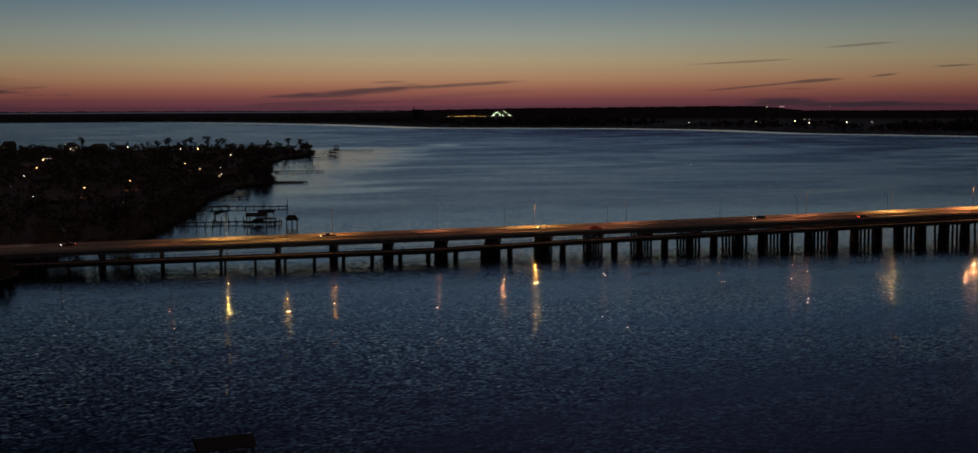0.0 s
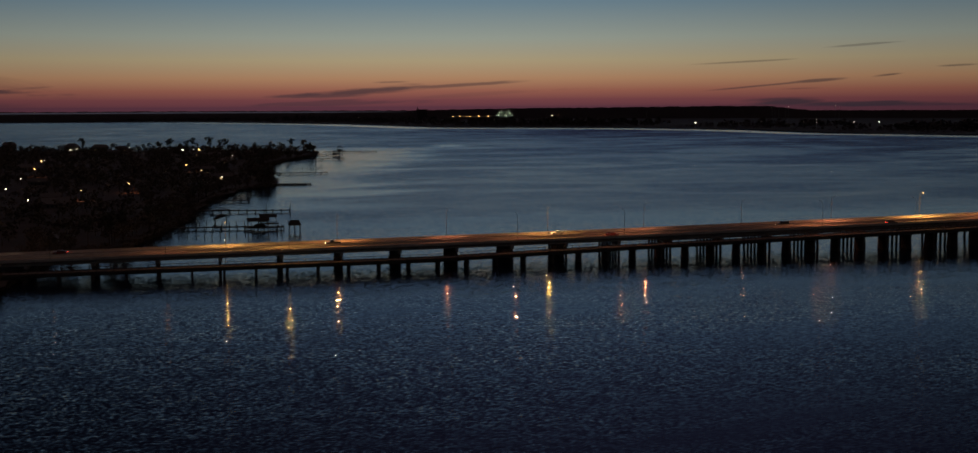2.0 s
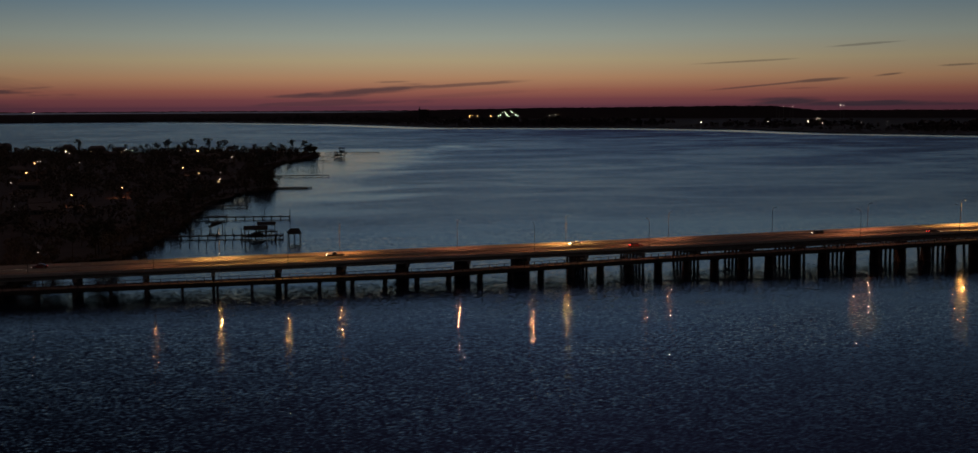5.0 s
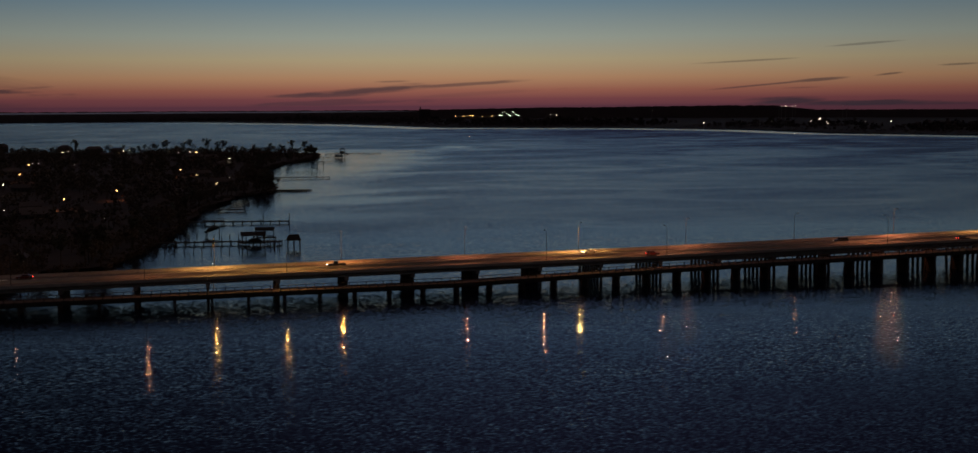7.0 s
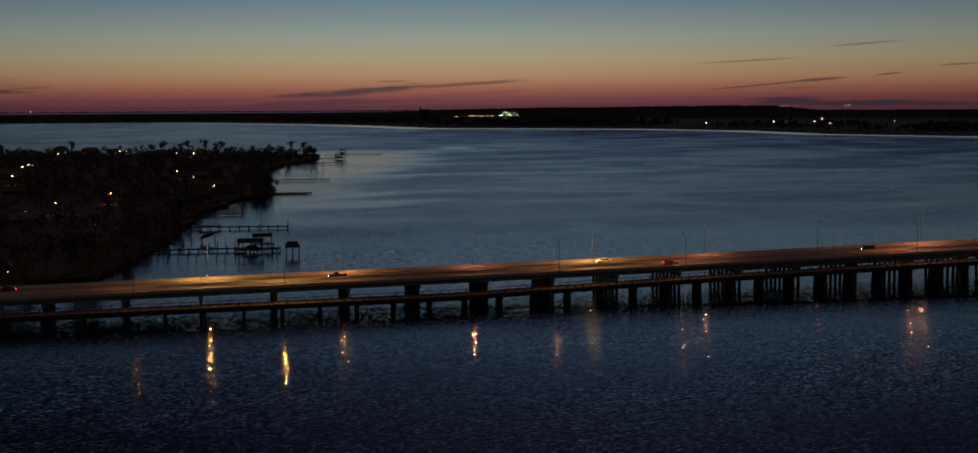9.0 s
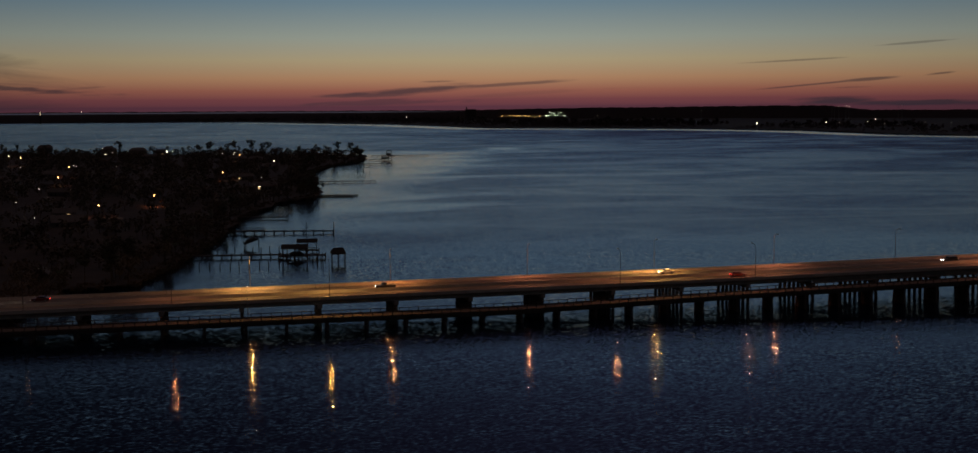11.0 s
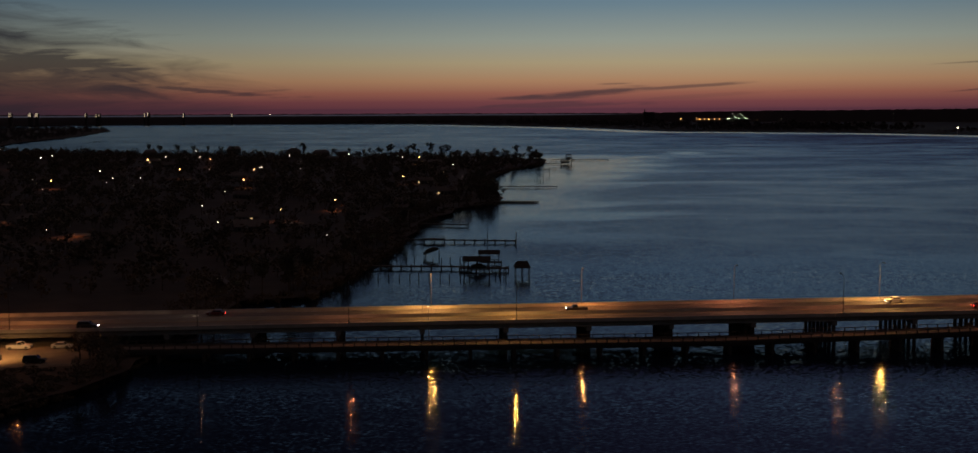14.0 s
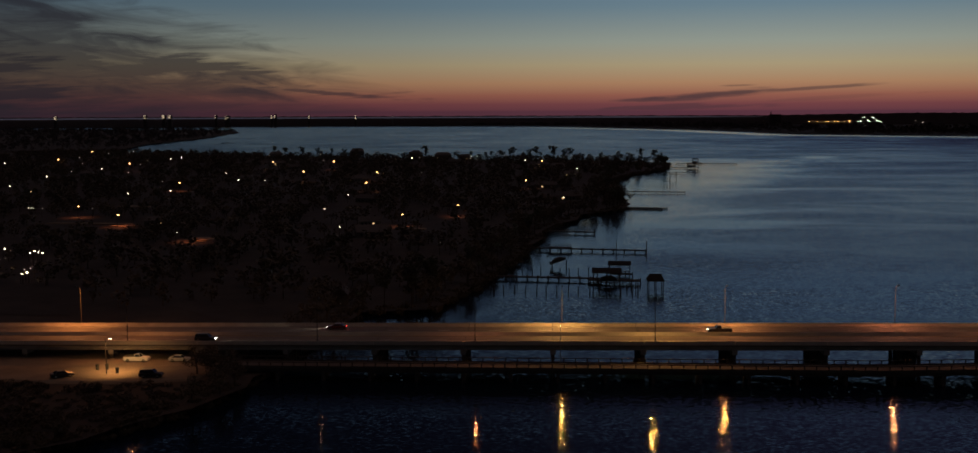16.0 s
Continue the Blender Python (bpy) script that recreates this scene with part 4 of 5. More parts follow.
def lookout_boathouse(x, y, turn):
    """A boat shed on piles whose flat roof is a railed deck, with a tall open lookout on it."""
    t = thing("lookout_boathouse", "two-level timber boathouse with a roof deck and open lookout", "boathouse", "cove boathouses", at=pose(x, y, 0, 0, 0, turn))
    part("dock_floor", Shape().box(-7.0, -4.2, 1.1, 4.6, 4.2, 1.4), WOOD, t)
    post = Shape().box(-0.16, -0.16, -3.0, 0.16, 0.16, 4.5).mesh("post", WOOD)
    for px in (-6.6, -3.0, 0.6, 4.2):
        for py in (-3.8, 3.8):
            part("post", post, WOOD, t, at=shift(px, py, 0))
    part("store_room", Shape().box(-6.0, -2.6, 1.4, 1.6, 2.6, 3.0), WOOD, t, "dark boarded store room")
    part("roof_deck", Shape().box(-7.4, -4.6, 4.1, 7.4, 4.6, 4.8), WOOD, t)
    for py in (-4.5, 4.5):
        part("railing", Shape().box(-7.3, py - 0.05, 5.65, 7.3, py + 0.05, 5.78).box(-7.3, py - 0.05, 5.2, 7.3, py + 0.05, 5.28), WOOD, t)
    mast = Shape().box(-0.14, -0.14, 4.7, 0.14, 0.14, 9.3).mesh("lookout_post", WOOD)
    for px in (-1.0, 4.0):
        for py in (-2.2, 2.2):
            part("lookout_post", mast, WOOD, t, at=shift(px, py, 0))
    part("lookout_floor", Shape().box(-2.2, -2.6, 6.9, 4.6, 2.6, 7.3), WOOD, t)
    part("lookout_wall", Shape().box(-0.9, -2.3, 4.8, 2.6, 2.3, 6.9), WOOD, t, "dark boarded stair enclosure")
    roof = Shape()
    roof.add([(-2.3, -3.0, 9.2), (5.3, -3.0, 9.2), (5.3, 3.0, 9.2), (-2.3, 3.0, 9.2), (-0.6, 0, 10.3), (3.6, 0, 10.3)], [(0, 1, 5, 4), (2, 3, 4, 5), (1, 2, 5), (3, 0, 4), (3, 2, 1, 0)])
    part("roof", roof, TIN, t, "dark hipped roof")
    return t


lookout_boathouse(158, 906, -3)
boathouse(4.8, -233, 7.7, 6.2, 3.6, 4.6, turn=7, mat=TIN, label="dark open boathouse roof on piles in the near water")
def boat_lift(x, y, w, d, h, turn=0.0):
    t = thing("boat_lift", "bare timber boat lift frame of tall posts and beams", "boat lift", "boat lifts", at=pose(x, y, 0, 0, 0, turn))
    pm = Shape().tube([(0, 0, -3), (0, 0, h)], [0.2, 0.17], 7).mesh("post", WOOD)
    for px in (-w / 2, w / 2):
        for py in (-d / 2, d / 2):
            part("post", pm, WOOD, t, at=shift(px, py, 0))
        part("beam", Shape().box(px - 0.14, -d / 2 - 0.4, h - 0.5, px + 0.14, d / 2 + 0.4, h - 0.15), WOOD, t)
    for z in (h - 0.85, 2.4):
        part("beam", Shape().box(-w / 2 - 0.3, -d / 2 - 0.12, z, w / 2 + 0.3, -d / 2 + 0.12, z + 0.3), WOOD, t)
    return t


boat_lift(104, 652, 5.0, 4.0, 5.2, -6)
boat_lift(116, 716, 5.5, 4.0, 5.6, -6)
boat(12.8, 169.5, 2.0, 14, -14)
for k in range(4):
    loose_pile(10.4 + 5.2 * (k % 2), 167.5 + 4 * (k // 2), 2.6)
boat(29, 127.5, 1.2, 4, 0)
rnd = random.Random(91)
for k in range(16):
    loose_pile(-16 + 3.45 * k + rnd.uniform(-.3, .3), 113.5 - 0.22 * k + rnd.uniform(-.5, .5), rnd.uniform(1.6, 2.3))
for k in range(11):
    loose_pile(-4 + 3.4 * k + rnd.uniform(-.3, .3), 156 - 0.3 * k, rnd.uniform(1.3, 2.2))
for k in range(10):
    loose_pile(236 + 4.4 * k + rnd.uniform(-.8, .8), 1012 - 0.5 * k, rnd.uniform(1.6, 3.4))
for k in range(9):
    loose_pile(70 + 4.6 * k, 640 - 0.8 * k, rnd.uniform(1.4, 2.0))
for x, y, h in ((38.2, 118, 3.6), (37.6, 119.5, 2.6), (36.2, 121, 2.2), (34.5, 117, 2.0)):
    loose_pile(x, y, h)


# ---- the neighbourhood: street lights, porch lights and houses ----
def yard_lamp(x, y, z, bulb, r, name="neighbourhood_lamp", label="warm street light on a wooden pole among dark trees"):
    t = thing(name, label, "street lamp", "neighbourhood lamps", at=shift(x, y, 0))
    part("pole", Shape().tube([(0, 0, 0.5), (0, 0, z + 0.5)], [0.14, 0.1], 6), WOOD, t)
    part("arm", Shape().tube([(0, 0, z + 0.3), (0, 0.7, z + 0.55), (0, 1.2, z + 0.5)], 0.05, 5), STEEL, t)
    part("bulb", Shape().ball((0, 1.2, z + 0.1), r, 0.8, 6, 10), bulb, t, "glowing bulb")
    return t


BRIGHT = [(-7, 582), (-40, 360), (-63, 303), (-149, 236), (-205, 298), (-508, 920), (-568, 1157), (-191, 667), (-129, 658), (-121, 553), (4, 880), (-202, 857), (-263, 858), (-258, 554), (-394, 821), (-246, 348)]
DIM = [(-14, 908), (35, 734), (19, 433), (-136, 957), (-85, 251), (-110, 343), (-116, 448), (-227, 599), (-253, 659), (-206, 599), (-396, 948), (-258, 453), (-389, 740), (-384, 616), (-370, 526), (-532, 850), (-75, 988), (-240, 482), (-265, 945)]
TINY = [(-164.9, 110.8), (-164.9, 115.2), (-165.8, 121.3), (-53.4, 76), (-47.8, 50.2), (-183.3, 158.2), (-182.7, 162), (-518, 1000), (-463, 874), (-413, 729), (-405, 719), (-398, 859), (-352, 698), (-353, 708), (-400, 996), (-281, 585), (-238, 348), (-274, 348), (-274, 352), (-271, 348), (-266, 348), (-153, 224), (-151, 224), (-524, 1181), (-530, 1115), (-217, 548), (-309, 1029), (-171, 555), (-265, 1105), (-235, 973), (-180, 737), (-138, 747), (-136, 747), (-133, 747), (-158, 1122), (-132, 988), (-132, 954), (-34, 191), (-30, 192), (-68, 985), (-99, 715), (-2, 967), (25, 479), (28, 479), (21, 528), (12, 522)]
CLEAR = []
for x, y in BRIGHT:
    yl = yard_lamp(x, y, 7.4 if y < 600 else 9.2, SODIUM, 0.20 + 0.00042 * y)
    if y < 1000:
        li = bpy.data.lights.new("street_light", "SPOT")
        li.energy, li.color, li.shadow_soft_size = 1300, (1.0, 0.28, 0.11), 0.25
        li.spot_size, li.spot_blend = radians(146), 0.5
        lo = new("street_light", li)
        lo.parent = yl
        lo.matrix_basis = shift(0, 1.2, 6.9)
    CLEAR.append((x, y))
for x, y in DIM:
    yard_lamp(x, y, 6.4 if y < 600 else 8.4, COOLBULB, 0.09 + 0.00034 * y, "porch_light", "small pale yard light on a pole between houses")
    CLEAR.append((x, y))


for x, y in TINY:
    yard_lamp(x, y, 6.4 if y < 980 else 8.4, COOLBULB, 0.05 + 0.00018 * y, "porch_light", "faint white yard light on a pole between houses")
    CLEAR.append((x, y))


for x, y in ((-189.9, 168.8), (-190.8, 174.6), (-187.4, 170.8), (-185.0, 168.9), (-206.5, 182.3), (-166.5, 112.7), (-166.9, 117.1)):
    yard_lamp(x, y, 4.6, COOLBULB, 0.22, "porch_light", "bright pale yard light beside a house")
    CLEAR.append((x, y))


def house(x, y, w, d, eave, ridge, turn, lit, hip=0.0):
    t = thing("house", "single-storey wooden house with a dark shingle roof", "house", "neighbourhood houses", at=pose(x, y, 1.2, 0, 0, turn))
    a, b, o = w / 2, d / 2, 0.45
    part("wall", Shape().box(-a, -b, -0.6, a, b, eave), SIDING, t)
    low = [(-a - o, -b - o, eave - 0.1), (a + o, -b - o, eave - 0.1), (a + o, b + o, eave - 0.1), (-a - o, b + o, eave - 0.1)]
    top = [(-a - o + hip, 0, ridge), (a + o - hip, 0, ridge)]
    part("roof", Shape().add(low + top, [(0, 1, 5, 4), (2, 3, 4, 5), (1, 2, 5), (3, 0, 4), (3, 2, 1, 0)]), SHINGLE, t, "dark shingle roof")
    part("chimney", Shape().box(a * 0.4, 0.3, eave, a * 0.4 + 0.7, 1.0, ridge + 0.7), CONCRETE_OLD, t)
    part("door", Shape().box(-0.5, -b - 0.05, 0.0, 0.5, -b + 0.02, 2.05), WOOD, t)
    for i, wx in enumerate((-0.68, -0.34, 0.34, 0.68)):
        win = part("window", Shape().box(wx * a - 0.65, -b - 0.06, 0.8, wx * a + 0.65, -b + 0.02, 2.2), SIDING, t, "white window frame")
        part("pane", Shape().box(wx * a - 0.55, -b - 0.075, 0.9, wx * a + 0.55, -b - 0.061, 2.1), WARM_WINDOW if lit == i else GLASS, win, "window pane")
    return t


rnd = random.Random(123)
HOUSES = [(-240, 1225, 18, 12, 6.0, 9.4, 6, 3.5), (-154, 1150, 15, 12, 6.0, 9.2, -8, 4.5), (-116, 1105, 20, 12, 5.6, 8.6, 4, 4.0), (-88, 1080, 14, 9, 5.0, 7.2, 0, 2.0), (-330, 1150, 16, 11, 5.2, 8.0, 12, 3.0), (24, 478, 14, 9, 3.0, 5.4, -6, 2.0), (30, 735, 14, 10, 3.2, 5.6, 8, 2.0)]
for x, y, w, d, e, r, turn, hip in HOUSES:
    house(x, y, w, d, e, r, turn, rnd.choice((0, 2, 9)), hip)
    CLEAR.append((x, y))
for i, (x, y) in enumerate(BRIGHT + DIM):
    if i % 2 or y > 1000 or y < 140:
        continue
    hx, hy = x + rnd.choice((-1, 1)) * rnd.uniform(13, 18), y + rnd.uniform(4, 12)
    if not inside(inner, hx, hy):
        continue
    house(hx, hy, rnd.uniform(11, 17), rnd.uniform(8, 10), rnd.uniform(2.8, 3.4), rnd.uniform(4.8, 6.0), rnd.uniform(-25, 25), rnd.choice((1, 2, 9, 9, 9, 9)), rnd.choice((0.0, 2.5)))
    CLEAR.append((hx, hy))


cottage = house(-52.8, 79.6, 7.0, 5.0, 3.2, 5.4, 90, 9)
tagged(cottage, "small shore cottage with a lit gable window")
part("gable_window", Shape().add([(-3.56, -1.0, 3.75), (-3.56, 1.0, 3.75), (-3.56, 0.0, 5.0), (-3.50, -1.0, 3.75), (-3.50, 1.0, 3.75), (-3.50, 0.0, 5.0)], [(0, 2, 1), (3, 4, 5), (0, 1, 4, 3), (1, 2, 5, 4), (2, 0, 3, 5)]), GABLE_GLOW, cottage, "softly lit triangular gable window")
CLEAR += [(-52.8, 79.6), (-52.8, 70.0)]

# sandy drives and street ends that catch the lamp light
for x, y, w, d, turn in ((-146, 246, 11, 13, 4), (-57, 291, 15, 7, -6), (-107, 412, 9, 7, 3), (-226, 314, 46, 5, -3), (-205, 303, 13, 6, 8), (-241, 419, 20, 9, -4), (-185, 652, 16, 9, 0), (-2, 574, 14, 10, 10)):
    dr = Shape()
    n = 14
    ring = [(0.5 * w * abs(math.cos(a)) ** 0.6 * (1 if math.cos(a) > 0 else -1), 0.5 * d * abs(math.sin(a)) ** 0.6 * (1 if math.sin(a) > 0 else -1)) for a in (2 * math.pi * (k + 0.5) / n for k in range(n))]
    ring = [(px * rnd.uniform(0.9, 1.05), py * rnd.uniform(0.85, 1.05)) for px, py in ring]
    dr.add([(px, py, 0.0) for px, py in ring] + [(px * 1.05, py * 1.05, -0.8) for px, py in ring], [tuple(range(n))] + [(k, k + n, (k + 1) % n + n, (k + 1) % n) for k in range(n)])
    tagged(part("driveway", dr, SANDLOT, at=pose(x, y, 1.95, 0, 0, turn)), "sandy drive lit by a street light", "driveway", kind="structure")
    CLEAR += [(x + k * w / 5, y) for k in (-2, -1, 0, 1, 2)]


def cleared(x, y):
    return any(abs(x - cx) < 6 + 0.004 * cy and -22 - 0.035 * cy < y - cy < 5 for cx, cy in CLEAR)


woods("neighbourhood_woods", "dark mass of trees between the houses", inner, 5200, (-700, 66, 130, 1300), 5.0, 9.5, 5, LEAF, per=11, leaf=1.2, skip=cleared)

north = [(-880, 1200), (-560, 1150), (-330, 1070), (-120, 985), (40, 940), (100, 900), (116, 1000), (50, 1052), (-130, 1088), (-340, 1168), (-570, 1304), (-880, 1395)]
woods("north_shore_woods", "dark ragged trees along the far side of the neighbourhood", north, 420, (-700, 900, 120, 1395), 5.0, 8.0, 55, LEAF, blobs=6, per=14, leaf=0.8, skip=lambda x, y: any(abs(x - cx) < 10 and -40 < y - cy < 8 for cx, cy in CLEAR))

# single taller trees that stand out against the water behind
rnd = random.Random(222)
for kind, x, y, s in (("pine", -29.7, 1040, 1.1), ("pine", -3.7, 1030, 1.15), ("pine", 15, 1032, 1.2), ("pine", 28, 1000, 1.0), ("pine", -10, 1020, 0.95), ("pine", -33, 1044, 0.95), ("pine", 34, 1004, 1.1), ("pine", -275, 1140, 0.85), ("pine", -237, 1120, 0.8), ("pine", -335, 1165, 0.95), ("pine", -318, 1150, 0.85), ("pine", -300, 1160, 0.9), ("oak", -275, 1150, 1.05), ("pine", 126, 1000, 0.95), ("oak", 120, 985, 0.85), ("oak", 134, 990, 0.8), ("pine", -45, 1050, 0.85), ("oak", -60, 1045, 0.95), ("oak", -200, 1130, 0.95), ("pine", 70, 1030, 0.7), ("oak", 40, 470, 1.35), ("oak", 47, 455, 1.45), ("oak", 44, 438, 1.3), ("oak", 52, 446, 1.2), ("oak", 36, 446, 1.4), ("palm", 54, 462, 1.3), ("oak", 30, 420, 1.2), ("pine", -135, 1085, 1.1), ("oak", -160, 1100, 1.0), ("oak", -95, 1060, 1.2), ("oak", -20, 1040, 1.15), ("oak", 100, 1005, 1.2), ("oak", 88, 1015, 1.3), ("pine", 112, 1000, 1.05), ("pine", 56, 452, 0.52), ("pine", 60, 444, 0.42), ("oak", 57, 470, 0.8)):
    tree(kind, x, y, 1.2, s, rnd)

# ---- causeway: car park under a lamp, with parked vehicles ----
LOT = 1.95
lot = Shape()
lp = [(-118, -19), (-100, -21.5), (-80, -22), (-68, -19), (-63, -10), (-62, 4), (-66, 26), (-126, 28), (-128, -10)]
lot.add([(x, y, LOT) for x, y in lp] + [(x, y, LOT - 0.9) for x, y in [(-92 + 1.05 * (x + 92), 2 + 1.10 * (y - 2)) for x, y in lp]], [tuple(range(9))] + [(k, k + 9, (k + 1) % 9 + 9, (k + 1) % 9) for k in range(9)])
tagged(part("car_park_ground", lot, SANDLOT), "sandy gravel car park beside the bridge", "ground", kind="structure")
pl = thing("park_lamp", "car park lamp with one bright head on a tall pole", "street lamp", at=shift(-87.0, -15.3, LOT))
part("pole", Shape().tube([(0, 0, -0.1), (0, 0, 7.7)], [0.11, 0.08], 8), ALU, pl)
part("arm", Shape().tube([(0, 0, 7.6), (0.5, 0, 7.95), (0.9, 0, 7.95)], 0.05, 6), STEEL, pl)
ph = part("lamp_head", Shape().box(0.7, -0.16, 7.9, 1.35, 0.16, 8.06), STEEL, pl)
part("bulb", Shape().ball((1.05, -0.02, 7.82), 0.17, 0.7, 6, 10), COOLBULB, ph, "bright sodium bulb")
pli = bpy.data.lights.new("park_light", "SPOT")
pli.energy, pli.color, pli.shadow_soft_size = 5200, (1.0, 0.50, 0.17), 0.2
pli.spot_size, pli.spot_blend = radians(138), 1.0
plo = new("park_light", pli)
plo.parent = pl
plo.matrix_basis = look((1.05, 0, 7.55), (0.9, 3.2, 0))
# the same kind of lamp, dark but for its small head, on the old bridge
ol = thing("pier_lamp", "slim lamp post with a small light on the old bridge", "street lamp", at=shift(11.2, LY1 - 0.35, LZ + 0.2))
part("pole", Shape().tube([(0, 0, -0.1), (0, 0, 7.9)], [0.1, 0.07], 8), STEEL, ol)
oh = part("lamp_head", Shape().box(-0.2, -0.2, 7.88, 0.2, 0.2, 8.0), STEEL, ol)
part("bulb", Shape().ball((0, 0, 8.12), 0.045, 1.0, 6, 8), COOLBULB, oh, "small glowing bulb")


def bin_can(x, y):
    t = thing("litter_bin", "dark round litter bin by the lamp post", "bin", "litter bins", at=shift(x, y, LOT))
    part("drum", Shape().tube([(0, 0, 0), (0, 0, 0.5), (0, 0, 1.05)], [0.33, 0.36, 0.38], 12), PLASTIC, t)
    part("lid", Shape().tube([(0, 0, 1.05), (0, 0, 1.16), (0, 0, 1.3)], [0.41, 0.40, 0.2], 12), PLASTIC, t)


for x, y in ((-90.6, -11.4), (-88.6, -11.0), (-85.0, -14.4)):
    bin_can(x, y)


def vehicle(x, y, z, heading, paint, kind, lights, label, category="car"):
    """heading 0: its front points along +x."""
    t = thing({"pickup": "pickup_truck", "suv": "suv"}.get(kind, "car"), label, category, at=pose(x, y, z, 0, 0, heading))
    L, W = {"pickup": (5.6, 1.0), "suv": (4.9, 0.97), "sedan": (4.7, 0.91)}[kind]
    a = L / 2
    hood, belt, roof = {"pickup": (1.12, 1.18, 1.88), "suv": (1.05, 1.12, 1.78), "sedan": (0.92, 0.98, 1.45)}[kind]
    side = [(-a, 0.38), (-a, belt - 0.08), (-a + 0.12, belt), (a * 0.35, belt), (a * 0.42, hood), (a - 0.25, hood - 0.1), (a, hood - 0.3), (a, 0.36), (a - 0.2, 0.28), (-a + 0.2, 0.28)]
    body = Shape()
    n = len(side)
    rows = []
    for w, inset in ((-W, 0.06), (-W + 0.07, 0.0), (W - 0.07, 0.0), (W, 0.06)):
        rows.append([(px * (1 - inset / a), w, pz - (inset if pz > 0.7 else 0)) for px, pz in side])
    body.v = [p for r in rows for p in r]
    body.f = [(i * n + k, i * n + (k + 1) % n, (i + 1) * n + (k + 1) % n, (i + 1) * n + k) for i in range(3) for k in range(n)] + [tuple(range(n))[::-1], tuple(range(3 * n, 4 * n))]
    part("body", body, paint, t)
    c0, c1, r0, r1 = {"pickup": (-0.35, 1.1, -0.15, 0.55), "suv": (-2.35, 1.15, -2.1, 0.45), "sedan": (-1.75, 1.05, -1.05, 0.35)}[kind]
    w0, w1 = W - 0.08, W - 0.24
    cab = [(c0, -w0, belt - 0.02), (c1, -w0, belt - 0.02), (c1, w0, belt - 0.02), (c0, w0, belt - 0.02), (r0, -w1, roof - 0.06), (r1, -w1, roof - 0.06), (r1, w1, roof - 0.06), (r0, w1, roof - 0.06)]
    part("window_glass", Shape().add(cab, [(0, 1, 5, 4), (1, 2, 6, 5), (2, 3, 7, 6), (3, 0, 4, 7)]), GLASS, t, "dark car windows")
    rs = Shape().add([(r0 - .05, -w1 - .04, roof - 0.07), (r1 + .05, -w1 - .04, roof - 0.07), (r1 + .05, w1 + .04, roof - 0.07), (r0 - .05, w1 + .04, roof - 0.07), (r0 + .1, -w1 + .1, roof), (r1 - .1, -w1 + .1, roof), (r1 - .1, w1 - .1, roof), (r0 + .1, w1 - .1, roof)], [(4, 5, 6, 7), (0, 1, 5, 4), (1, 2, 6, 5), (2, 3, 7, 6), (3, 0, 4, 7), (3, 2, 1, 0)])
    for p0, p1 in ((0, 4), (1, 5), (2, 6), (3, 7)):
        rs.tube([cab[p0], cab[p1]], 0.045, 5)
    part("roof", rs, paint, t)
    if kind == "pickup":
        part("cargo_bed", Shape().box(-a + 0.15, -W + 0.15, belt - 0.01, -0.5, W - 0.15, belt + 0.02), PLASTIC, t, "dark open cargo bed")
    wheel = Shape().tube([(0, -0.11, 0), (0, 0.11, 0)], 0.36, 14).mesh("wheel", RUBBER)
    rim = Shape().tube([(0, -0.125, 0), (0, 0.125, 0)], 0.2, 10).mesh("rim", STEEL)
    for wx in (-a + 0.95, a - 0.95):
        for wy in (-W + 0.1, W - 0.1):
            wh = part("wheel", wheel, RUBBER, t, at=shift(wx, wy, 0.36))
            part("rim", rim, STEEL, wh)
    for wy in (-W + 0.3, W - 0.3):
        part("headlight", Shape().ball((a - 0.04, wy, hood - 0.33), 0.10, 0.8, 4, 8), HEADLIGHT if lights else STEEL, t)
        part("tail_light", Shape().box(-a - 0.02, wy - 0.12, belt - 0.38, -a + 0.04, wy + 0.12, belt - 0.14), TAILLIGHT if lights else CAR_RED, t)
    if lights:
        li = bpy.data.lights.new("headlight_beam", "SPOT")
        li.energy, li.color, li.spot_size, li.spot_blend, li.shadow_soft_size = 800, (1.0, 0.86, 0.62), radians(42), 0.6, 0.08
        lo = new("headlight_beam", li)
        lo.parent = t
        lo.matrix_basis = look((a + 0.12, 0, hood - 0.33), (a + 14, 0, -0.6))
    return t


for x, y, head, paint, kind, label in (
    (-71, 4.2, 0, CAR_DARK, "suv", "dark suv driving on the bridge with its lights on"),
    (-43, 18.6, 180, CAR_RED, "sedan", "maroon car driving on the bridge with its lights on"),
    (49, 14.4, 180, CAR_DARK, "pickup", "dark pickup truck driving on the bridge with its lights on"),
    (134, 18.6, 180, CAR_WHITE, "sedan", "white car driving on the bridge with its lights on"),
    (152, 7.6, 0, CAR_RED, "sedan", "maroon car driving on the bridge with its lights on"),
    (226, 14.4, 180, CAR_DARK, "suv", "dark suv driving on the bridge with its lights on"),
    (268, 4.4, 0, CAR_DARK, "sedan", "dark car driving on the bridge with its lights on"),
):
    vehicle(x, y, deck_z(x) + 0.0, head, paint, kind, True, label)
vehicle(-84.9, -2.7, LOT, 0, CAR_WHITE, "pickup", False, "white pickup truck parked in the sandy car park", "truck")
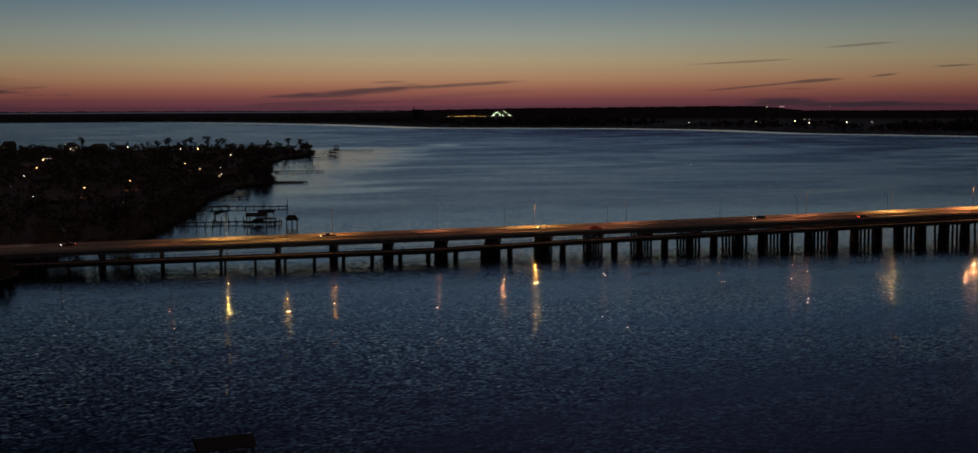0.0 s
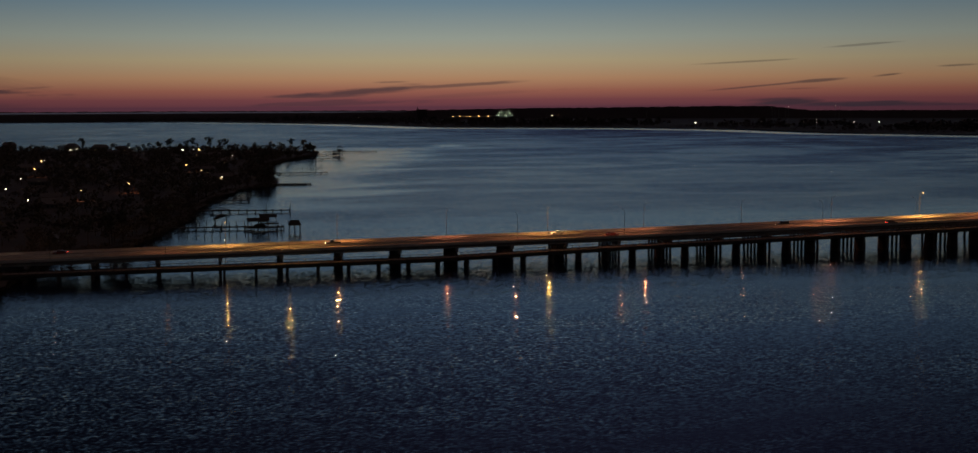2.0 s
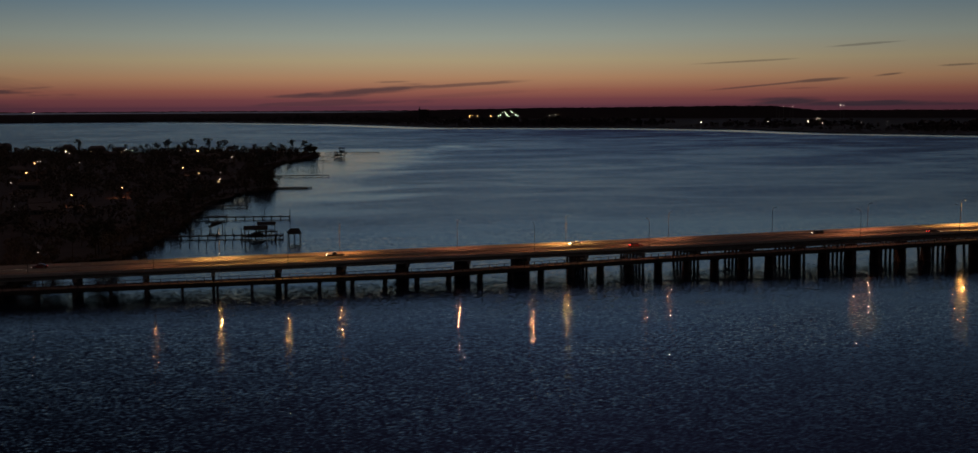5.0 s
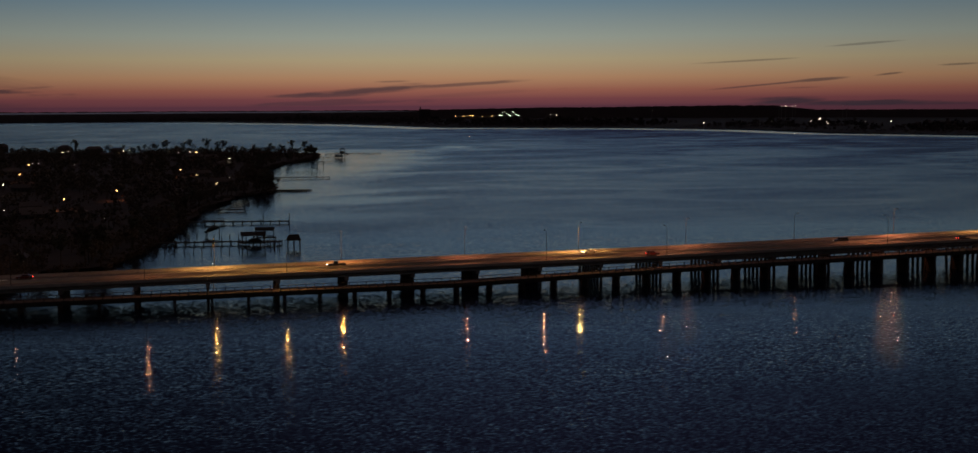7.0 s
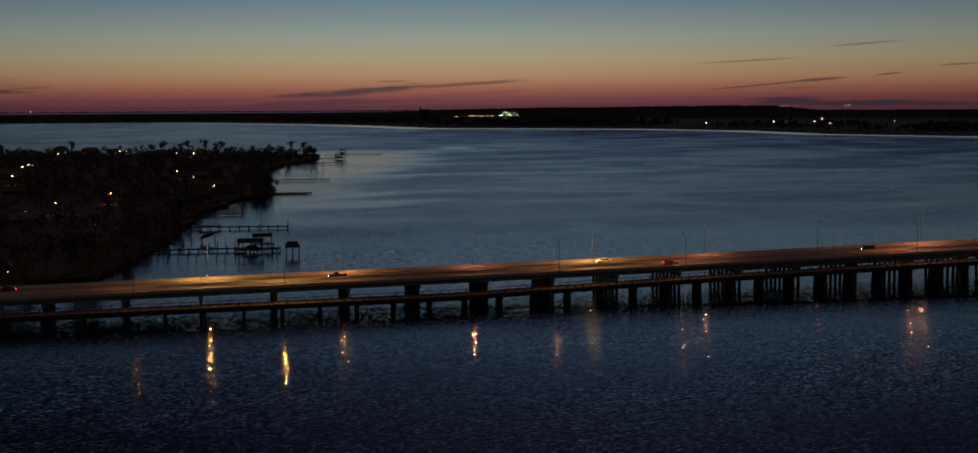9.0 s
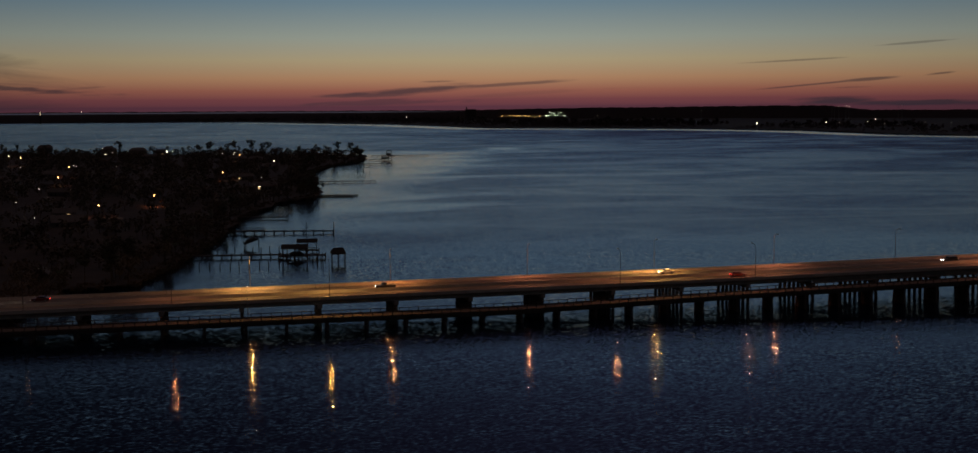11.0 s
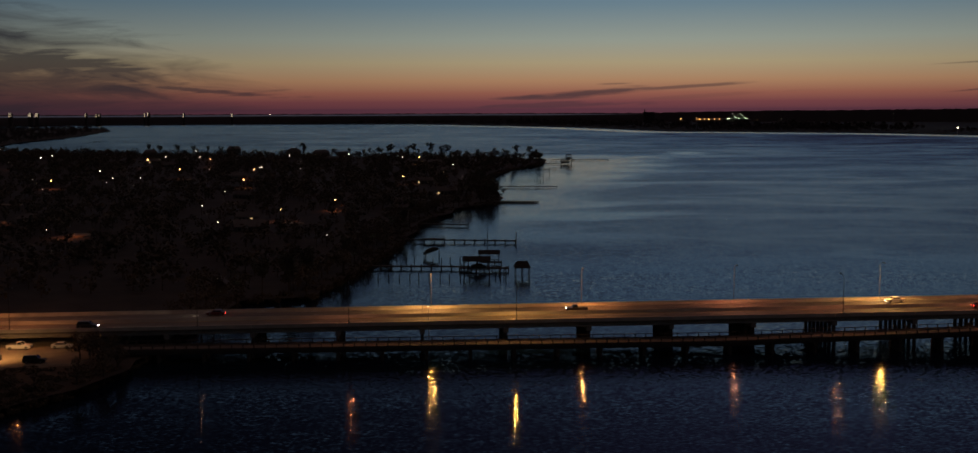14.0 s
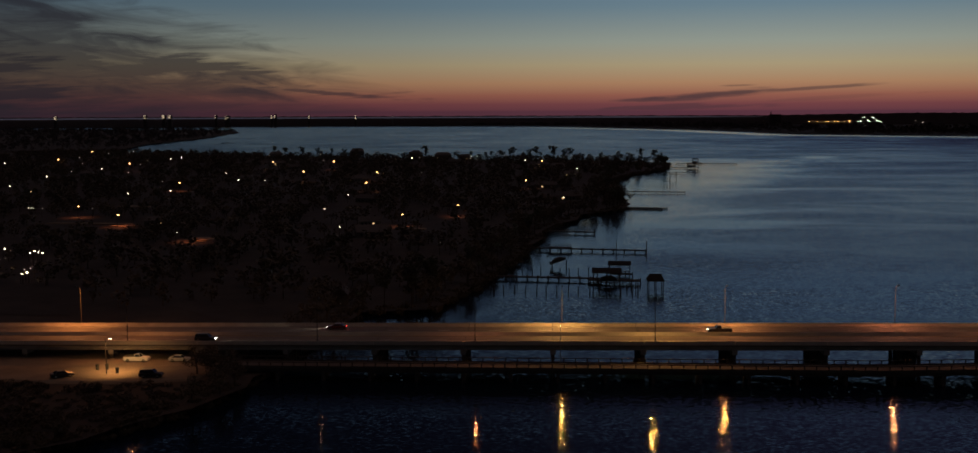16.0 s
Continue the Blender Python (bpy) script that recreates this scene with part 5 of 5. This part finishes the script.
vehicle(-75.2, -2.3, LOT, 0, CAR_WHITE, "sedan", False, "white saloon car parked beside the pickup truck")
vehicle(-76.3, -17.8, LOT, 4, CAR_DARK, "suv", False, "dark suv parked at the edge of the sandy car park")
vehicle(-95.5, -18.4, LOT, 35, CAR_DARK, "sedan", False, "dark car parked at the dark edge of the lot")

# shrubs and trees on the causeway shore
rnd = random.Random(333)
for x, y, s in ((-67.4, -14.5, 0.66), (-65.0, -11.5, 0.62), (-66.4, -8.0, 0.58), (-63.2, -15.5, 0.55), (-67.4, -4.0, 0.50), (-61.5, -9.5, 0.55), (-48.5, 27.0, 0.6), (-46.5, 33.0, 0.65), (-45.5, 41.0, 0.6), (-43.5, 52.0, 0.7)):
    tree("oak", x, y, 1.3, s, rnd)
for k in range(70):
    x, y = rnd.uniform(-130, -54), rnd.uniform(-92, -25)
    if inside(CAUSEWAY, x + 2, y - 2) and not (y > -27 and x < -90):
        bush(x, y, 1.3, rnd.uniform(0.7, 1.3), rnd)
for k in range(40):
    x, y = rnd.uniform(-170, -62), rnd.uniform(-98, -50)
    if inside(CAUSEWAY, x + 3, y - 3):
        tree("oak", x, y, 1.2, rnd.uniform(0.32, 0.48), rnd)
for x, y, s in ((-56, 29, 0.7), (-54, 40, 0.75), (-52, 52, 0.8), (-58, -17, 0.45), (-60, -22, 0.5), (-57.5, -31, 0.6), (-56.5, -24, 0.55), (-61, -38, 0.6), (-59.5, -27, 0.5)):
    tree("oak", x, y, 1.2, s, rnd)

spots = []
while len(spots) < 1500:
    x, y = rnd.uniform(-175, -53), rnd.uniform(-106, -22.5)
    if inside(CAUSEWAY, x + 1, y - 1) and not inside([(px * 1.0, py - 1.5) for px, py in lp], x, y):
        spots.append((x, y, 1.1, rnd.uniform(0.45, 0.95)))
scrub("causeway_scrub", "dark low scrub and rough grass on the causeway", spots, 67)
shore = CAUSEWAY[1:10]
for (x1, y1), (x2, y2) in zip(shore, shore[1:]):
    length = math.hypot(x2 - x1, y2 - y1)
    nx, ny = (y2 - y1) / length, -(x2 - x1) / length
    for k in range(int(length / 1.5)):
        f, off = (k + rnd.uniform(0, 1)) * 1.5 / length, rnd.uniform(0.3, 4.0)
        bush(x1 + f * (x2 - x1) - nx * off, y1 + f * (y2 - y1) - ny * off, 0.14 * max(0.0, off) - 0.2, rnd.uniform(0.5, 1.25), rnd)

# ---- lights and buildings on the far shore ----
def mast_light(x, y, z, bulb, r):
    t = thing("shore_light", "distant light on a mast along the far shore", "light", "far shore lights", at=shift(x, y, 0))
    part("mast", Shape().tube([(0, 0, 0.5), (0, 0, z)], [0.5, 0.3], 5), STEEL, t)
    part("bulb", Shape().ball((0, 0, z), 0.56 * r, 1.0, 5, 8), bulb, t, "glowing bulb")
    return t


for x, y, z, r in ((590, 4157, 13, 1.9), (610, 4154, 15, 2.3), (627, 4152, 13, 1.2), (830, 4119, 15, 1.2), (2077, 3160, 9, 1.0), (1742, 3853, 36, 1.0), (1126, 2054, 15, 1.6), (1428, 2299, 12, 1.1), (1454, 2281, 12, 0.8), (1568, 2343, 12, 1.7), (1792, 2682, 12, 1.2), (1799, 2676, 12, 0.8), (1805, 2672, 12, 1.7), (1434, 2043, 12, 1.1), (1559, 2080, 12, 1.0), (1666, 2135, 12, 1.2), (1797, 2181, 12, 0.9), (1788, 2051, 12, 1.3)):
    mast_light(x, y, z, COOLBULB, r)
for x, y, z, r in ((2156, 3594, 49, 1.2), (2164, 3589, 49, 1.0), (2177, 3580, 49, 1.1), (2198, 3566, 49, 1.0), (2206, 3560, 49, 1.2), (2360, 3480, 51, 0.9), (2371, 3472, 51, 0.9), (-592, 4156, 40, 1.2), (1364, 3988, 18, 1.0), (1388, 3980, 17, 1.2)):
    mast_light(x, y, z, COOLBULB, r)
for k, x in enumerate((1000, 1028, 1040, 1057, 1067, 1087, 1101, 1123, 1141)):
    mast_light(x, 4085 - (x - 1000) * 0.24, 16, SODIUM, (2.0, 1.7, 1.0, 1.8, 2.2, 1.6, 2.2, 1.1, 2.1)[k])
for x, z, r in ((1168, 17, 2.2), (1176, 19, 2.4), (1182, 30, 1.5), (1190, 33, 1.7), (1197, 26, 1.7), (1204, 20, 2.4), (1212, 17, 2.2), (1219, 35, 1.7), (1226, 30, 1.5), (1238, 19, 2.4), (1246, 17, 1.4), (1256, 16, 1.0)):
    mast_light(x, 4036, z, PLANTBULB, r)
plant = thing("factory", "distant factory blocks and a chimney on the far shore", "factory")
part("hall", Shape().box(1165, 4052, 0, 1250, 4090, 17), FARWOOD, plant)
part("tower", Shape().box(1183, 4050, 0, 1200, 4066, 32), FARWOOD, plant)
part("tower", Shape().box(1214, 4050, 0, 1228, 4066, 34), FARWOOD, plant)
part("boiler_house", Shape().box(858, 4108, 0, 900, 4128, 44), FARWOOD, plant)
part("chimney", Shape().tube([(860, 4105, 0), (860, 4105, 54)], [2.6, 2.0], 8), FARWOOD, plant)


def tower_block(x, y, w, h, lit):
    t = thing("tower_block", "distant lit apartment tower on the horizon", "building", "horizon towers", at=shift(x, y, 0))
    part("wall", Shape().box(-w / 2, 0, 0, w / 2, 12, h), FARWOOD, t)
    n = max(1, int(w / 5))
    for i in range(n):
        for j in range(3):
            if (i + j * 2) % 4 < lit:
                part("window", Shape().box(-w / 2 + 1 + i * 5, -0.3, h - 4 - j * 4.5, -w / 2 + 4.4 + i * 5, -0.02, h - 1 - j * 4.5), FARWINDOW, t, "lit window")
    return t


for x, y, w, h, lit in ((-1482, 4101, 14, 48, 4), (-1460, 4108, 12, 48, 4), (-1548, 4078, 12, 48, 2), (-1085, 4217, 5, 46, 3), (-1071, 4221, 9, 49, 4), (-1293, 4161, 8, 48, 2), (-1850, 3957, 10, 45, 3), (-1250, 4170, 18, 45, 1), (-759, 4285, 6, 43, 3), (-942, 4250, 6, 45, 3)):
    tower_block(x, y, w, h, lit)
